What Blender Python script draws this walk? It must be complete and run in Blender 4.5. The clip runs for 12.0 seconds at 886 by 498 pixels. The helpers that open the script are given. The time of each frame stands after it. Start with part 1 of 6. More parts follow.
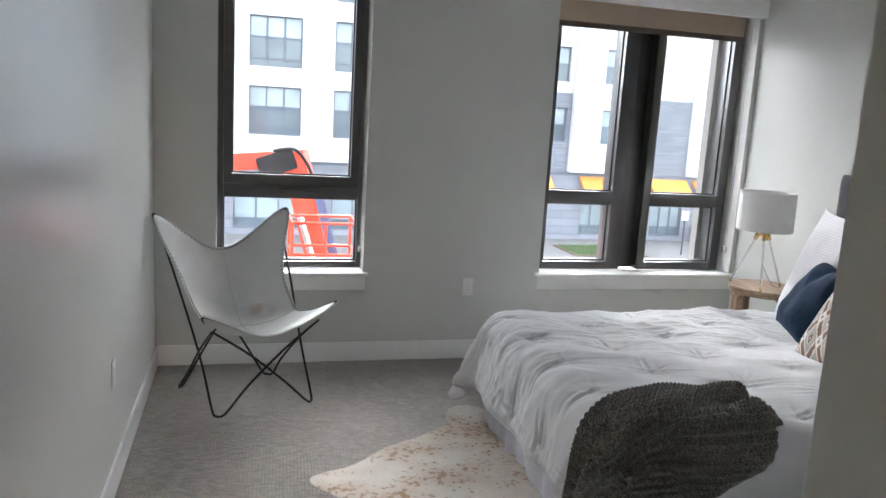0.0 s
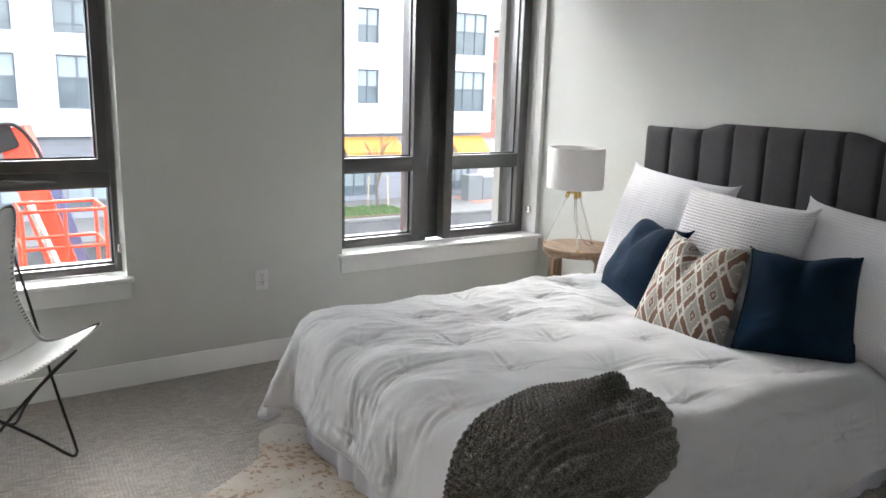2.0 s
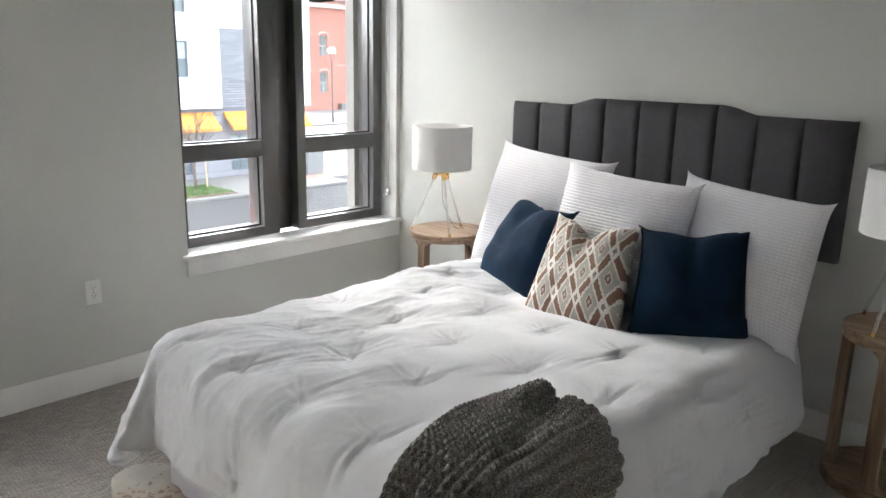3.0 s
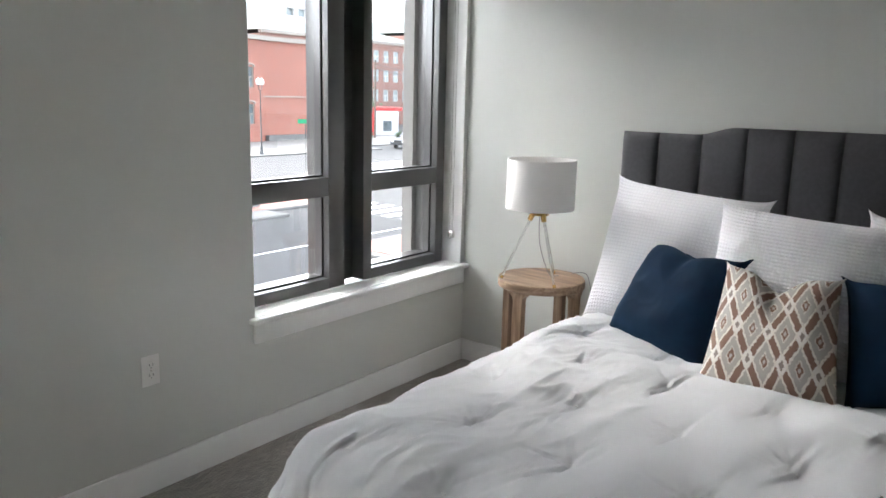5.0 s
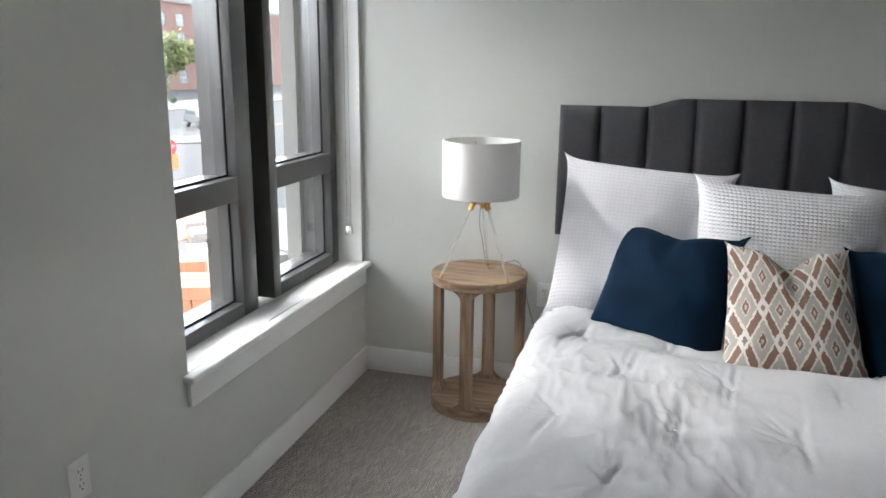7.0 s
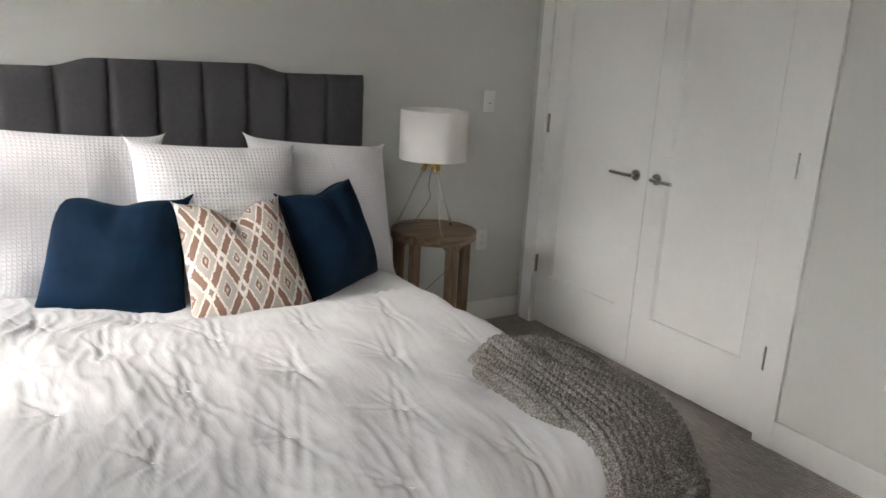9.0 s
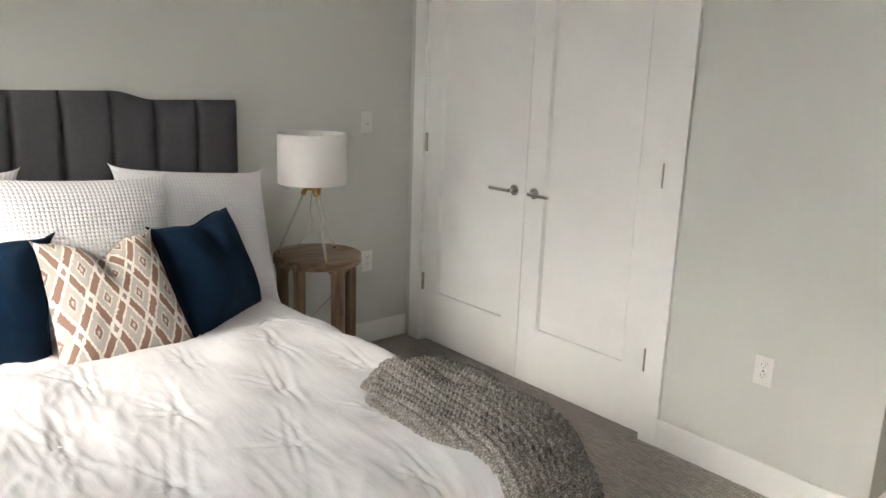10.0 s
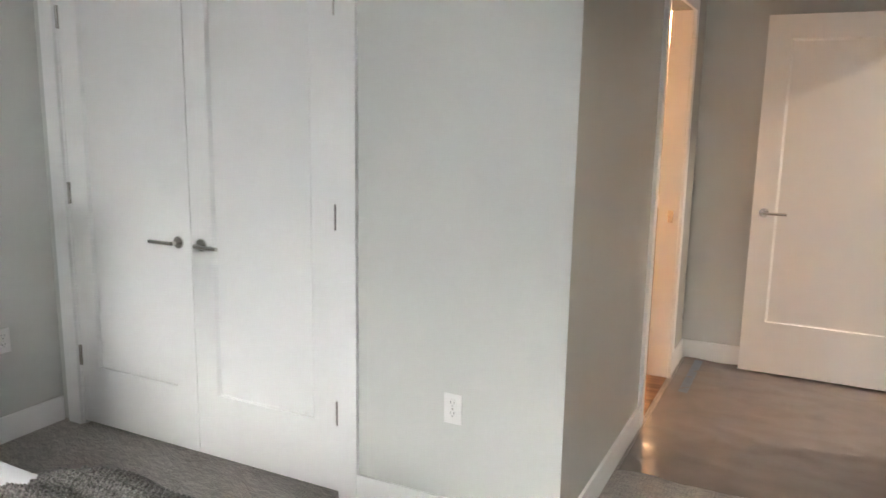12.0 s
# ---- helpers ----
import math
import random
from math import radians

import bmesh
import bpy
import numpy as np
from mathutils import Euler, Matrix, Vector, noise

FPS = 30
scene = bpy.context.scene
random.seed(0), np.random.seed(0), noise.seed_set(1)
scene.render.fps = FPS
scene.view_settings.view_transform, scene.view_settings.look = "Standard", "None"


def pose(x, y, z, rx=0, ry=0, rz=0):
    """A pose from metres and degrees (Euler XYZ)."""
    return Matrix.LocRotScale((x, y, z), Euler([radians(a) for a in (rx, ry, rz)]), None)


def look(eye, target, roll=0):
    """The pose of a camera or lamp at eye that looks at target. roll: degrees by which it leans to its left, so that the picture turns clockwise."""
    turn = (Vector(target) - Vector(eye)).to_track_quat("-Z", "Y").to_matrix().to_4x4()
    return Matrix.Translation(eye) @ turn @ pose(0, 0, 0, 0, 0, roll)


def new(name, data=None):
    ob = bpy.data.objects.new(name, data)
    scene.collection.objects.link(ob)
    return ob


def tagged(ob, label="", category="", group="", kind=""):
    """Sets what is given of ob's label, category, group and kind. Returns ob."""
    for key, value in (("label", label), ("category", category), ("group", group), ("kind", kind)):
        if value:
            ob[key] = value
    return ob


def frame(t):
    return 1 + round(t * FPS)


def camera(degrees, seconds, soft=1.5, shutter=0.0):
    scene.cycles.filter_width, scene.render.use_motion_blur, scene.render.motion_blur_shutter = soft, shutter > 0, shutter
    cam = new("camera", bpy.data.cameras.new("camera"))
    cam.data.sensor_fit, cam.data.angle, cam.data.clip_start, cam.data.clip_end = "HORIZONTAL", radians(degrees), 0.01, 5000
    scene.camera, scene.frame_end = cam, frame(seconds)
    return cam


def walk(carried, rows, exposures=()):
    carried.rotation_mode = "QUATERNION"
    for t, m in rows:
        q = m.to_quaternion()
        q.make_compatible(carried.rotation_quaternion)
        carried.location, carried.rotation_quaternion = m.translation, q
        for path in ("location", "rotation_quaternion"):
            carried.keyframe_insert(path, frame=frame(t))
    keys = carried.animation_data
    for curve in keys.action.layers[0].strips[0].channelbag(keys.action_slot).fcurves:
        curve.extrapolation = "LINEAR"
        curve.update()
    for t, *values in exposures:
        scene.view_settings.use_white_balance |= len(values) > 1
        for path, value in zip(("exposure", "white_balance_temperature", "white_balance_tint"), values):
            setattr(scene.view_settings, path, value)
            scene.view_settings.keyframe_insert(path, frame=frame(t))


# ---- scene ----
import collections

cam = camera(60.9, 12.0, shutter=0.12)
PATH = [
    (0, (0.039, -0.041, 1.551), (0.553, 1.86, 1.203), 3.4),
    (0.5, (0.029, 0.107, 1.54), (0.504, 2.023, 1.215), 3.6),
    (1, (0.034, 0.27, 1.545), (0.664, 2.138, 1.209), 3.6),
    (1.5, (0.061, 0.463, 1.526), (0.916, 2.23, 1.145), 2.4),
    (2, (0.078, 0.623, 1.53), (1.152, 2.256, 1.11), 1.6),
    (2.5, (0.077, 0.8, 1.523), (1.349, 2.279, 1.083), 1.2),
    (2.7, (0.09, 0.897, 1.549), (1.429, 2.308, 1.085), 1.3),
    (4.3, (0.134, 1.618, 1.486), (1.718, 2.754, 1.04), 0.4),
    (4.5, (0.096, 1.756, 1.499), (1.688, 2.884, 1.062), 0.6),
    (5, (0.004, 2.058, 1.49), (1.563, 3.246, 1.093), 1.4),
    (5.5, (-0.01, 2.357, 1.511), (1.546, 3.558, 1.142), 1.4),
    (6, (-0.006, 2.628, 1.508), (1.654, 3.677, 1.125), 1.1),
    (6.5, (-0.003, 2.887, 1.524), (1.773, 3.695, 1.087), 0.7),
    (7, (0.035, 3.135, 1.513), (1.903, 3.667, 1.039), 0.6),
    (7.5, (0.075, 3.319, 1.502), (2.017, 3.4, 1.032), 1.2),
    (7.7, (0.112, 3.352, 1.492), (2.051, 3.239, 1.017), 1.6),
    (9.3, (0.062, 3.478, 1.498), (1.625, 2.341, 0.983), 3.0),
    (9.5, (0.073, 3.485, 1.512), (1.6, 2.298, 1.002), 2.8),
    (10, (0.083, 3.454, 1.513), (1.549, 2.173, 1.053), 2.0),
    (10.5, (0.099, 3.434, 1.526), (1.51, 2.069, 1.142), 1.2),
    (11, (0.102, 3.37, 1.54), (1.449, 1.921, 1.249), 0.6),
    (11.5, (0.132, 3.287, 1.528), (1.275, 1.667, 1.26), 0.6),
    (12, (0.154, 3.167, 1.539), (1.029, 1.405, 1.178), 1.0),
]
EXPOSURES = [(0, 3.4, 6080, 10), (1.5, 3.4, 6200, 9), (2.5, 3.7, 6400, 9), (4.5, 3.5, 6300, 9), (5.5, 3.15, 6250, 9), (7.5, 3.2, 6200, 8), (9.5, 3.8, 6850, 11), (10.5, 4.2, 6950, 11), (12, 4.25, 6400, 10)]
walk(cam, [(t, look(eye, target, roll)) for t, eye, target, roll in PATH], EXPOSURES)

# world and sun: an overcast day
world = bpy.data.worlds.new("sky")
scene.world = world
world.use_nodes = True
wn = world.node_tree.nodes
sky = wn.new("ShaderNodeTexSky")
sky.sky_type, sky.sun_disc = "NISHITA", False
sky.sun_elevation, sky.sun_rotation = radians(34), radians(0)
sky.air_density, sky.dust_density, sky.ozone_density = 1.0, 2.2, 1.0
wn["Background"].inputs[1].default_value = 0.15
veil = wn.new("ShaderNodeHueSaturation")
veil.inputs["Saturation"].default_value = 0.4
world.node_tree.links.new(sky.outputs[0], veil.inputs["Color"])
world.node_tree.links.new(veil.outputs[0], wn["Background"].inputs[0])
sun_data = bpy.data.lights.new("sun", "SUN")
sun_data.energy, sun_data.angle, sun_data.color = 1.1, radians(160), (1.0, 0.97, 0.93)
sun = new("sun", sun_data)
AZ, EL = radians(0), radians(34)
sun.matrix_world = look((math.sin(AZ) * math.cos(EL) * 90, math.cos(AZ) * math.cos(EL) * 90, math.sin(EL) * 90), (0, 0, 0))

# mesh tools
def bm_box(bm, x0, x1, y0, y1, z0, z1):
    v = [bm.verts.new((x, y, z)) for x in (x0, x1) for y in (y0, y1) for z in (z0, z1)]
    for f in ((0, 1, 3, 2), (4, 6, 7, 5), (0, 4, 5, 1), (2, 3, 7, 6), (0, 2, 6, 4), (1, 5, 7, 3)):
        bm.faces.new([v[i] for i in f])
    return v


def boxes(*dims, bevel=0.0, seg=2):
    bm = bmesh.new()
    for d in dims:
        bm_box(bm, *d)
    if bevel:
        bmesh.ops.bevel(bm, geom=bm.edges[:], offset=bevel, segments=seg, affect="EDGES", profile=0.5)
    return bm


def rod(bm, a, b, r, r2=None, n=12, caps=True):
    a, b = Vector(a), Vector(b)
    r2 = r if r2 is None else r2
    rot = (b - a).to_track_quat("Z", "Y").to_matrix()
    rings = []
    for p, q in ((a, r), (b, r2)):
        rings.append([bm.verts.new(p + rot @ Vector((q * math.cos(2 * math.pi * i / n), q * math.sin(2 * math.pi * i / n), 0))) for i in range(n)])
    for i in range(n):
        bm.faces.new((rings[0][i], rings[0][(i + 1) % n], rings[1][(i + 1) % n], rings[1][i]))
    if caps:
        bm.faces.new(rings[0][::-1])
        bm.faces.new(rings[1])
    return bm


def tube(bm, points, r, n=8, closed=False):
    pts = [Vector(p) for p in points]
    m = len(pts)
    rings = []
    side = None
    for i in range(m):
        t = (pts[(i + 1) % m] - pts[i - 1]) if closed or 0 < i < m - 1 else (pts[1] - pts[0] if i == 0 else pts[-1] - pts[-2])
        t.normalize()
        if side is None:
            side = t.orthogonal().normalized()
        side = (side - t * side.dot(t)).normalized()
        up = t.cross(side)
        rings.append([bm.verts.new(pts[i] + side * r * math.cos(2 * math.pi * k / n) + up * r * math.sin(2 * math.pi * k / n)) for k in range(n)])
    for i in range(m if closed else m - 1):
        a, b = rings[i], rings[(i + 1) % m]
        for k in range(n):
            bm.faces.new((a[k], a[(k + 1) % n], b[(k + 1) % n], b[k]))
    if not closed:
        bm.faces.new(rings[0][::-1])
        bm.faces.new(rings[-1])
    return bm


def lathe(bm, profile, n=48, centre=(0, 0, 0), closed=False):
    cx, cy, cz = centre
    rings = []
    for r, z in profile:
        rings.append([bm.verts.new((cx + r * math.cos(2 * math.pi * i / n), cy + r * math.sin(2 * math.pi * i / n), cz + z)) for i in range(n)])
    m = len(rings)
    for j in range(m if closed else m - 1):
        a, b = rings[j], rings[(j + 1) % m]
        for i in range(n):
            bm.faces.new((a[i], a[(i + 1) % n], b[(i + 1) % n], b[i]))
    return bm


def smooth_curve(pts, steps=8, closed=False):
    out, m = [], len(pts)
    P = [Vector(p) for p in pts]
    for i in range(m if closed else m - 1):
        p0 = P[i - 1] if closed or i else P[0]
        p1, p2 = P[i], P[(i + 1) % m]
        p3 = P[(i + 2) % m] if closed or i + 2 < m else P[-1]
        for k in range(steps):
            t = k / steps
            out.append(0.5 * ((2 * p1) + (p2 - p0) * t + (2 * p0 - 5 * p1 + 4 * p2 - p3) * t * t + (3 * p1 - p0 - 3 * p2 + p3) * t ** 3))
    if not closed:
        out.append(P[-1])
    return out


def part(name, bm, material, parent=None, label="", kind="", smooth=0.0, category="", group=""):
    bmesh.ops.recalc_face_normals(bm, faces=bm.faces[:])
    me = bpy.data.meshes.new(name)
    bm.to_mesh(me)
    bm.free()
    if smooth:
        me.shade_smooth()
        if smooth < 180:
            me.set_sharp_from_angle(angle=radians(smooth))
    me.materials.append(material)
    ob = new(name, me)
    ob.parent = parent
    return tagged(ob, label, category, group, kind)


def thing(name, label, category, at=(0, 0, 0), rz=0.0, group=""):
    ob = new(name)
    ob.matrix_basis = pose(*at, 0, 0, rz)
    return tagged(ob, label, category, group)


def holed(u0, u1, z0, z1, holes, to_xyz, w0, w1):
    """A slab in the plane (u, z), from depth w0 to w1, with rectangular holes."""
    us = sorted({u0, u1, *[h[0] for h in holes], *[h[1] for h in holes]})
    zs = sorted({z0, z1, *[h[2] for h in holes], *[h[3] for h in holes]})
    full = {}
    for i in range(len(us) - 1):
        for j in range(len(zs) - 1):
            cu, cz = (us[i] + us[i + 1]) / 2, (zs[j] + zs[j + 1]) / 2
            full[i, j] = not any(h[0] < cu < h[1] and h[2] < cz < h[3] for h in holes)
    bm, cache = bmesh.new(), {}

    def vert(i, j, k):
        if (i, j, k) not in cache:
            cache[i, j, k] = bm.verts.new(to_xyz(us[i], (w0, w1)[k], zs[j]))
        return cache[i, j, k]
    for (i, j), solid in full.items():
        if not solid:
            continue
        for k in (0, 1):
            bm.faces.new([vert(i, j, k), vert(i + 1, j, k), vert(i + 1, j + 1, k), vert(i, j + 1, k)])
        for (di, dj), (p, q) in {(-1, 0): ((0, 0), (0, 1)), (1, 0): ((1, 0), (1, 1)), (0, -1): ((0, 0), (1, 0)), (0, 1): ((0, 1), (1, 1))}.items():
            if not full.get((i + di, j + dj), False):
                bm.faces.new([vert(i + p[0], j + p[1], 0), vert(i + q[0], j + q[1], 0), vert(i + q[0], j + q[1], 1), vert(i + p[0], j + p[1], 1)])
    return bm


def along_x(u, w, z):
    return (u, w, z)


def along_y(u, w, z):
    return (w, u, z)

# materials
def mat(name, color, rough=0.5, metal=0.0, **more):
    m = bpy.data.materials.new(name)
    m.use_nodes = True
    b = m.node_tree.nodes["Principled BSDF"]
    b.inputs["Base Color"].default_value = (*color, 1)
    b.inputs["Roughness"].default_value = rough
    b.inputs["Metallic"].default_value = metal
    for key, value in more.items():
        b.inputs[key.replace("_", " ")].default_value = value
    return m


def node(m, kind, **inputs):
    n = m.node_tree.nodes.new("ShaderNode" + kind)
    for key, value in inputs.items():
        n.inputs[key.replace("_", " ")].default_value = value
    return n


def wire(m, a, b):
    m.node_tree.links.new(a, b)


def coords(m, scale=(1, 1, 1), rotate=(0, 0, 0), which="Object"):
    t, p = node(m, "TexCoord"), node(m, "Mapping", Scale=scale, Rotation=rotate)
    wire(m, t.outputs[which], p.inputs["Vector"])
    return p.outputs[0]


def noisy(m, scale, detail=3.0, vec=None, rough=0.5):
    n = node(m, "TexNoise", Scale=scale, Detail=detail, Roughness=rough)
    wire(m, vec if vec is not None else coords(m), n.inputs["Vector"])
    return n.outputs[0]


def ramp(m, fac, stops, const=False):
    r = node(m, "ValToRGB")
    e = r.color_ramp.elements
    r.color_ramp.interpolation = "CONSTANT" if const else "LINEAR"
    e[0].position, e[0].color = stops[0][0], (*stops[0][1], 1)
    e[1].position, e[1].color = stops[-1][0], (*stops[-1][1], 1)
    for pos, c in stops[1:-1]:
        k = e.new(pos)
        k.color = (*c, 1)
    wire(m, fac, r.inputs[0])
    return r.outputs[0]


def paint(m, color_out):
    wire(m, color_out, m.node_tree.nodes["Principled BSDF"].inputs["Base Color"])


def bumpy(m, height, strength=0.3, distance=0.01):
    b = node(m, "Bump", Strength=strength, Distance=distance)
    wire(m, height, b.inputs["Height"])
    wire(m, b.outputs[0], m.node_tree.nodes["Principled BSDF"].inputs["Normal"])
    return b


def varied(name, color, rough=0.5, amount=0.08, scale=2.0, bump=0.0, bump_scale=200.0, dist=0.001, **more):
    m = mat(name, color, rough, **more)
    n = noisy(m, scale, 4.0)
    lo = tuple(max(0, c * (1 - amount)) for c in color)
    hi = tuple(min(1, c * (1 + amount)) for c in color)
    paint(m, ramp(m, n, [(0.3, lo), (0.7, hi)]))
    if bump:
        bumpy(m, noisy(m, bump_scale, 2.0), bump, dist)
    return m


WALL = varied("wall_paint", (0.655, 0.67, 0.635), 0.27, 0.015, 1.2, 0.15, 350.0, 0.0006)
TRIM = varied("white_trim_paint", (0.86, 0.87, 0.855), 0.4, 0.02, 3.0)
CEIL = varied("ceiling_paint", (0.85, 0.85, 0.84), 0.8, 0.02, 2.0)
FRAME = varied("window_frame_paint", (0.046, 0.045, 0.044), 0.28, 0.08, 5.0)
FRAME.node_tree.nodes["Principled BSDF"].inputs["Specular IOR Level"].default_value = 1.0
GLASS = mat("window_glass", (1, 1, 1), 0.0, 0.0, Transmission_Weight=1.0, IOR=1.45)
CARPET = varied("loop_carpet", (0.36, 0.33, 0.30), 0.95, 0.06, 3.0)
BATHWALL = varied("bathroom_paint", (0.62, 0.60, 0.56), 0.6, 0.02, 2.0)
STEEL = varied("satin_nickel", (0.68, 0.66, 0.63), 0.26, 0.05, 20.0, Metallic=1.0)
FRAME_GLOSS = varied("dark_handle_metal", (0.30, 0.30, 0.30), 0.22, 0.05, 20.0, Metallic=0.6)
RUBBER = varied("black_rubber", (0.012, 0.012, 0.012), 0.6, 0.1, 20.0)
BLIND = varied("blind_cloth", (0.50, 0.40, 0.30), 0.85, 0.05, 8.0, 0.3, 900.0, Transmission_Weight=0.12)
BLIND_BAR = varied("blind_bar_cloth", (0.16, 0.13, 0.11), 0.7, 0.08, 20.0)
PLASTIC = varied("white_plastic", (0.84, 0.84, 0.82), 0.25, 0.01, 10.0)
MIRROR = mat("mirror_silver", (0.9, 0.9, 0.9), 0.01, 1.0)
BULB = mat("lit_glass", (1, 0.8, 0.6), 0.4, 0.0, Emission_Color=(1.0, 0.50, 0.22, 1), Emission_Strength=48.0)
BRASS = varied("polished_brass", (0.62, 0.40, 0.14), 0.22, 0.1, 20.0, Metallic=1.0)
ACRYLIC = mat("clear_acrylic", (0.95, 0.96, 0.95), 0.06, 0.0, Transmission_Weight=0.82, IOR=1.45)
SHADE = varied("white_linen_shade", (0.86, 0.85, 0.83), 0.8, 0.015, 10.0, 0.15, 1200.0, 0.0004, Transmission_Weight=0.12)
BLACK = varied("black_steel", (0.012, 0.012, 0.012), 0.4, 0.2, 30.0)


def wood(name, a, b, c, scale=1.0, grain="x", rough=0.5):
    m = mat(name, b, rough)
    v = coords(m, tuple(1.6 * scale if k == grain else 22 * scale for k in "xyz"))
    n = noisy(m, 2.2, 6.0, v, 0.6)
    big = noisy(m, 3.0, 2.0)
    mix = node(m, "Math")
    mix.operation = "MULTIPLY_ADD"
    mix.inputs[1].default_value, mix.inputs[2].default_value = 0.75, 0.0
    wire(m, n, mix.inputs[0])
    add = node(m, "Math")
    add.operation = "MULTIPLY_ADD"
    add.inputs[1].default_value = 0.25
    wire(m, big, add.inputs[0])
    wire(m, mix.outputs[0], add.inputs[2])
    paint(m, ramp(m, add.outputs[0], [(0.36, a), (0.5, b), (0.64, c)]))
    bumpy(m, n, 0.25, 0.001)
    return m


OAK = wood("weathered_oak", (0.13, 0.078, 0.045), (0.25, 0.165, 0.105), (0.36, 0.26, 0.175), 1.0, "y")
OAK_UP = wood("weathered_oak_upright", (0.13, 0.078, 0.045), (0.24, 0.155, 0.10), (0.33, 0.235, 0.155), 1.0, "z")
PLANK = wood("wood_plank_floor", (0.10, 0.05, 0.025), (0.22, 0.12, 0.06), (0.30, 0.18, 0.10), 0.6)


def carpet_material():
    """Loop pile in short staggered ribs, beige and grey."""
    m = mat("loop_carpet_pile", (0.4, 0.37, 0.33), 0.95)
    v = coords(m, (1, 1, 1), (0, 0, radians(3)))
    warp = node(m, "TexNoise", Scale=18.0, Detail=2.0)
    wire(m, v, warp.inputs["Vector"])
    sub = node(m, "VectorMath")
    sub.operation = "MULTIPLY_ADD"
    sub.inputs[1].default_value, sub.inputs[2].default_value = (0.012, 0.012, 0), (-0.006, -0.006, 0)
    wire(m, warp.outputs["Color"], sub.inputs[0])
    add = node(m, "VectorMath")
    wire(m, v, add.inputs[0])
    wire(m, sub.outputs[0], add.inputs[1])
    brick = node(m, "TexBrick", Scale=1.0, Mortar_Size=0.0017, Mortar_Smooth=1.0, Brick_Width=0.030, Row_Height=0.0085, Bias=0.0)
    brick.inputs["Color1"].default_value = (0.76, 0.71, 0.65, 1)
    brick.inputs["Color2"].default_value = (0.53, 0.49, 0.45, 1)
    brick.inputs["Mortar"].default_value = (0.11, 0.10, 0.09, 1)
    wire(m, add.outputs[0], brick.inputs["Vector"])
    big = ramp(m, noisy(m, 2.5, 4.0), [(0.3, (0.86, 0.86, 0.86)), (0.7, (1.0, 1.0, 1.0))])
    mix = node(m, "Mix")
    mix.data_type, mix.blend_type = "RGBA", "MULTIPLY"
    mix.inputs[0].default_value = 1.0
    wire(m, brick.outputs["Color"], mix.inputs[6])
    wire(m, big, mix.inputs[7])
    paint(m, mix.outputs[2])
    inv = node(m, "Math")
    inv.operation = "SUBTRACT"
    inv.inputs[0].default_value = 1.0
    wire(m, brick.outputs["Fac"], inv.inputs[1])
    fuzz = node(m, "Math")
    fuzz.operation = "MULTIPLY_ADD"
    fuzz.inputs[1].default_value = 0.5
    wire(m, noisy(m, 260.0, 2.0), fuzz.inputs[0])
    wire(m, inv.outputs[0], fuzz.inputs[2])
    bumpy(m, fuzz.outputs[0], 1.0, 0.008)
    return m


CARPET = carpet_material()
GREY_FABRIC = varied("charcoal_fabric", (0.068, 0.068, 0.074), 0.9, 0.10, 60.0, 0.35, 900.0, 0.0006, Sheen_Weight=0.15)
WHITE_CLOTH = varied("white_cotton", (0.80, 0.80, 0.80), 0.85, 0.02, 4.0)
SKIRT = varied("skirt_cotton", (0.70, 0.70, 0.75), 0.85, 0.03, 6.0)
COMFORTER = mat("comforter_cotton", (0.64, 0.645, 0.66), 0.85)
crinkle = noisy(COMFORTER, 1.0, 5.0, coords(COMFORTER, (9, 34, 20)), 0.62)
bumpy(COMFORTER, crinkle, 0.3, 0.006)
CORD = varied("grey_cord", (0.22, 0.22, 0.22), 0.6, 0.1, 50.0)
STITCH = varied("dark_lacing", (0.03, 0.025, 0.022), 0.7, 0.2, 200.0)
SEAM = varied("seam_thread", (0.38, 0.38, 0.37), 0.7, 0.1, 50.0)
NAVY = varied("navy_velvet", (0.0024, 0.015, 0.037), 0.85, 0.25, 9.0, 0.2, 500.0, 0.0006, Sheen_Weight=0.15)
NAVY.node_tree.nodes["Principled BSDF"].inputs["Sheen Tint"].default_value = (0.05, 0.16, 0.32, 1)
NAVY.node_tree.nodes["Principled BSDF"].inputs["Specular IOR Level"].default_value = 0.15


def maths(m, op, a, b=None, c=None):
    n = node(m, "Math")
    n.operation = op
    for i, v in enumerate((a, b, c)):
        if v is None:
            continue
        if isinstance(v, (int, float)):
            n.inputs[i].default_value = v
        else:
            wire(m, v, n.inputs[i])
    return n.outputs[0]


def waffle_material():
    m = mat("waffle_cotton", (0.82, 0.82, 0.84), 0.85)
    t = node(m, "TexCoord")
    sep = node(m, "SeparateXYZ")
    wire(m, t.outputs["UV"], sep.inputs[0])
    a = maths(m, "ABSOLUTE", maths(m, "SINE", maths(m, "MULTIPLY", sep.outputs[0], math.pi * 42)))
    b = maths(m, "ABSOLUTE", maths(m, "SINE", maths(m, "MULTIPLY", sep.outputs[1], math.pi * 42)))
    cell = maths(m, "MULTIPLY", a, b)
    # groove shade is put into the colour: slightly darker between the raised cells
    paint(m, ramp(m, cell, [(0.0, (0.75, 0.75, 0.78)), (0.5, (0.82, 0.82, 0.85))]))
    bumpy(m, cell, 0.6, 0.005)
    return m


WAFFLE = waffle_material()


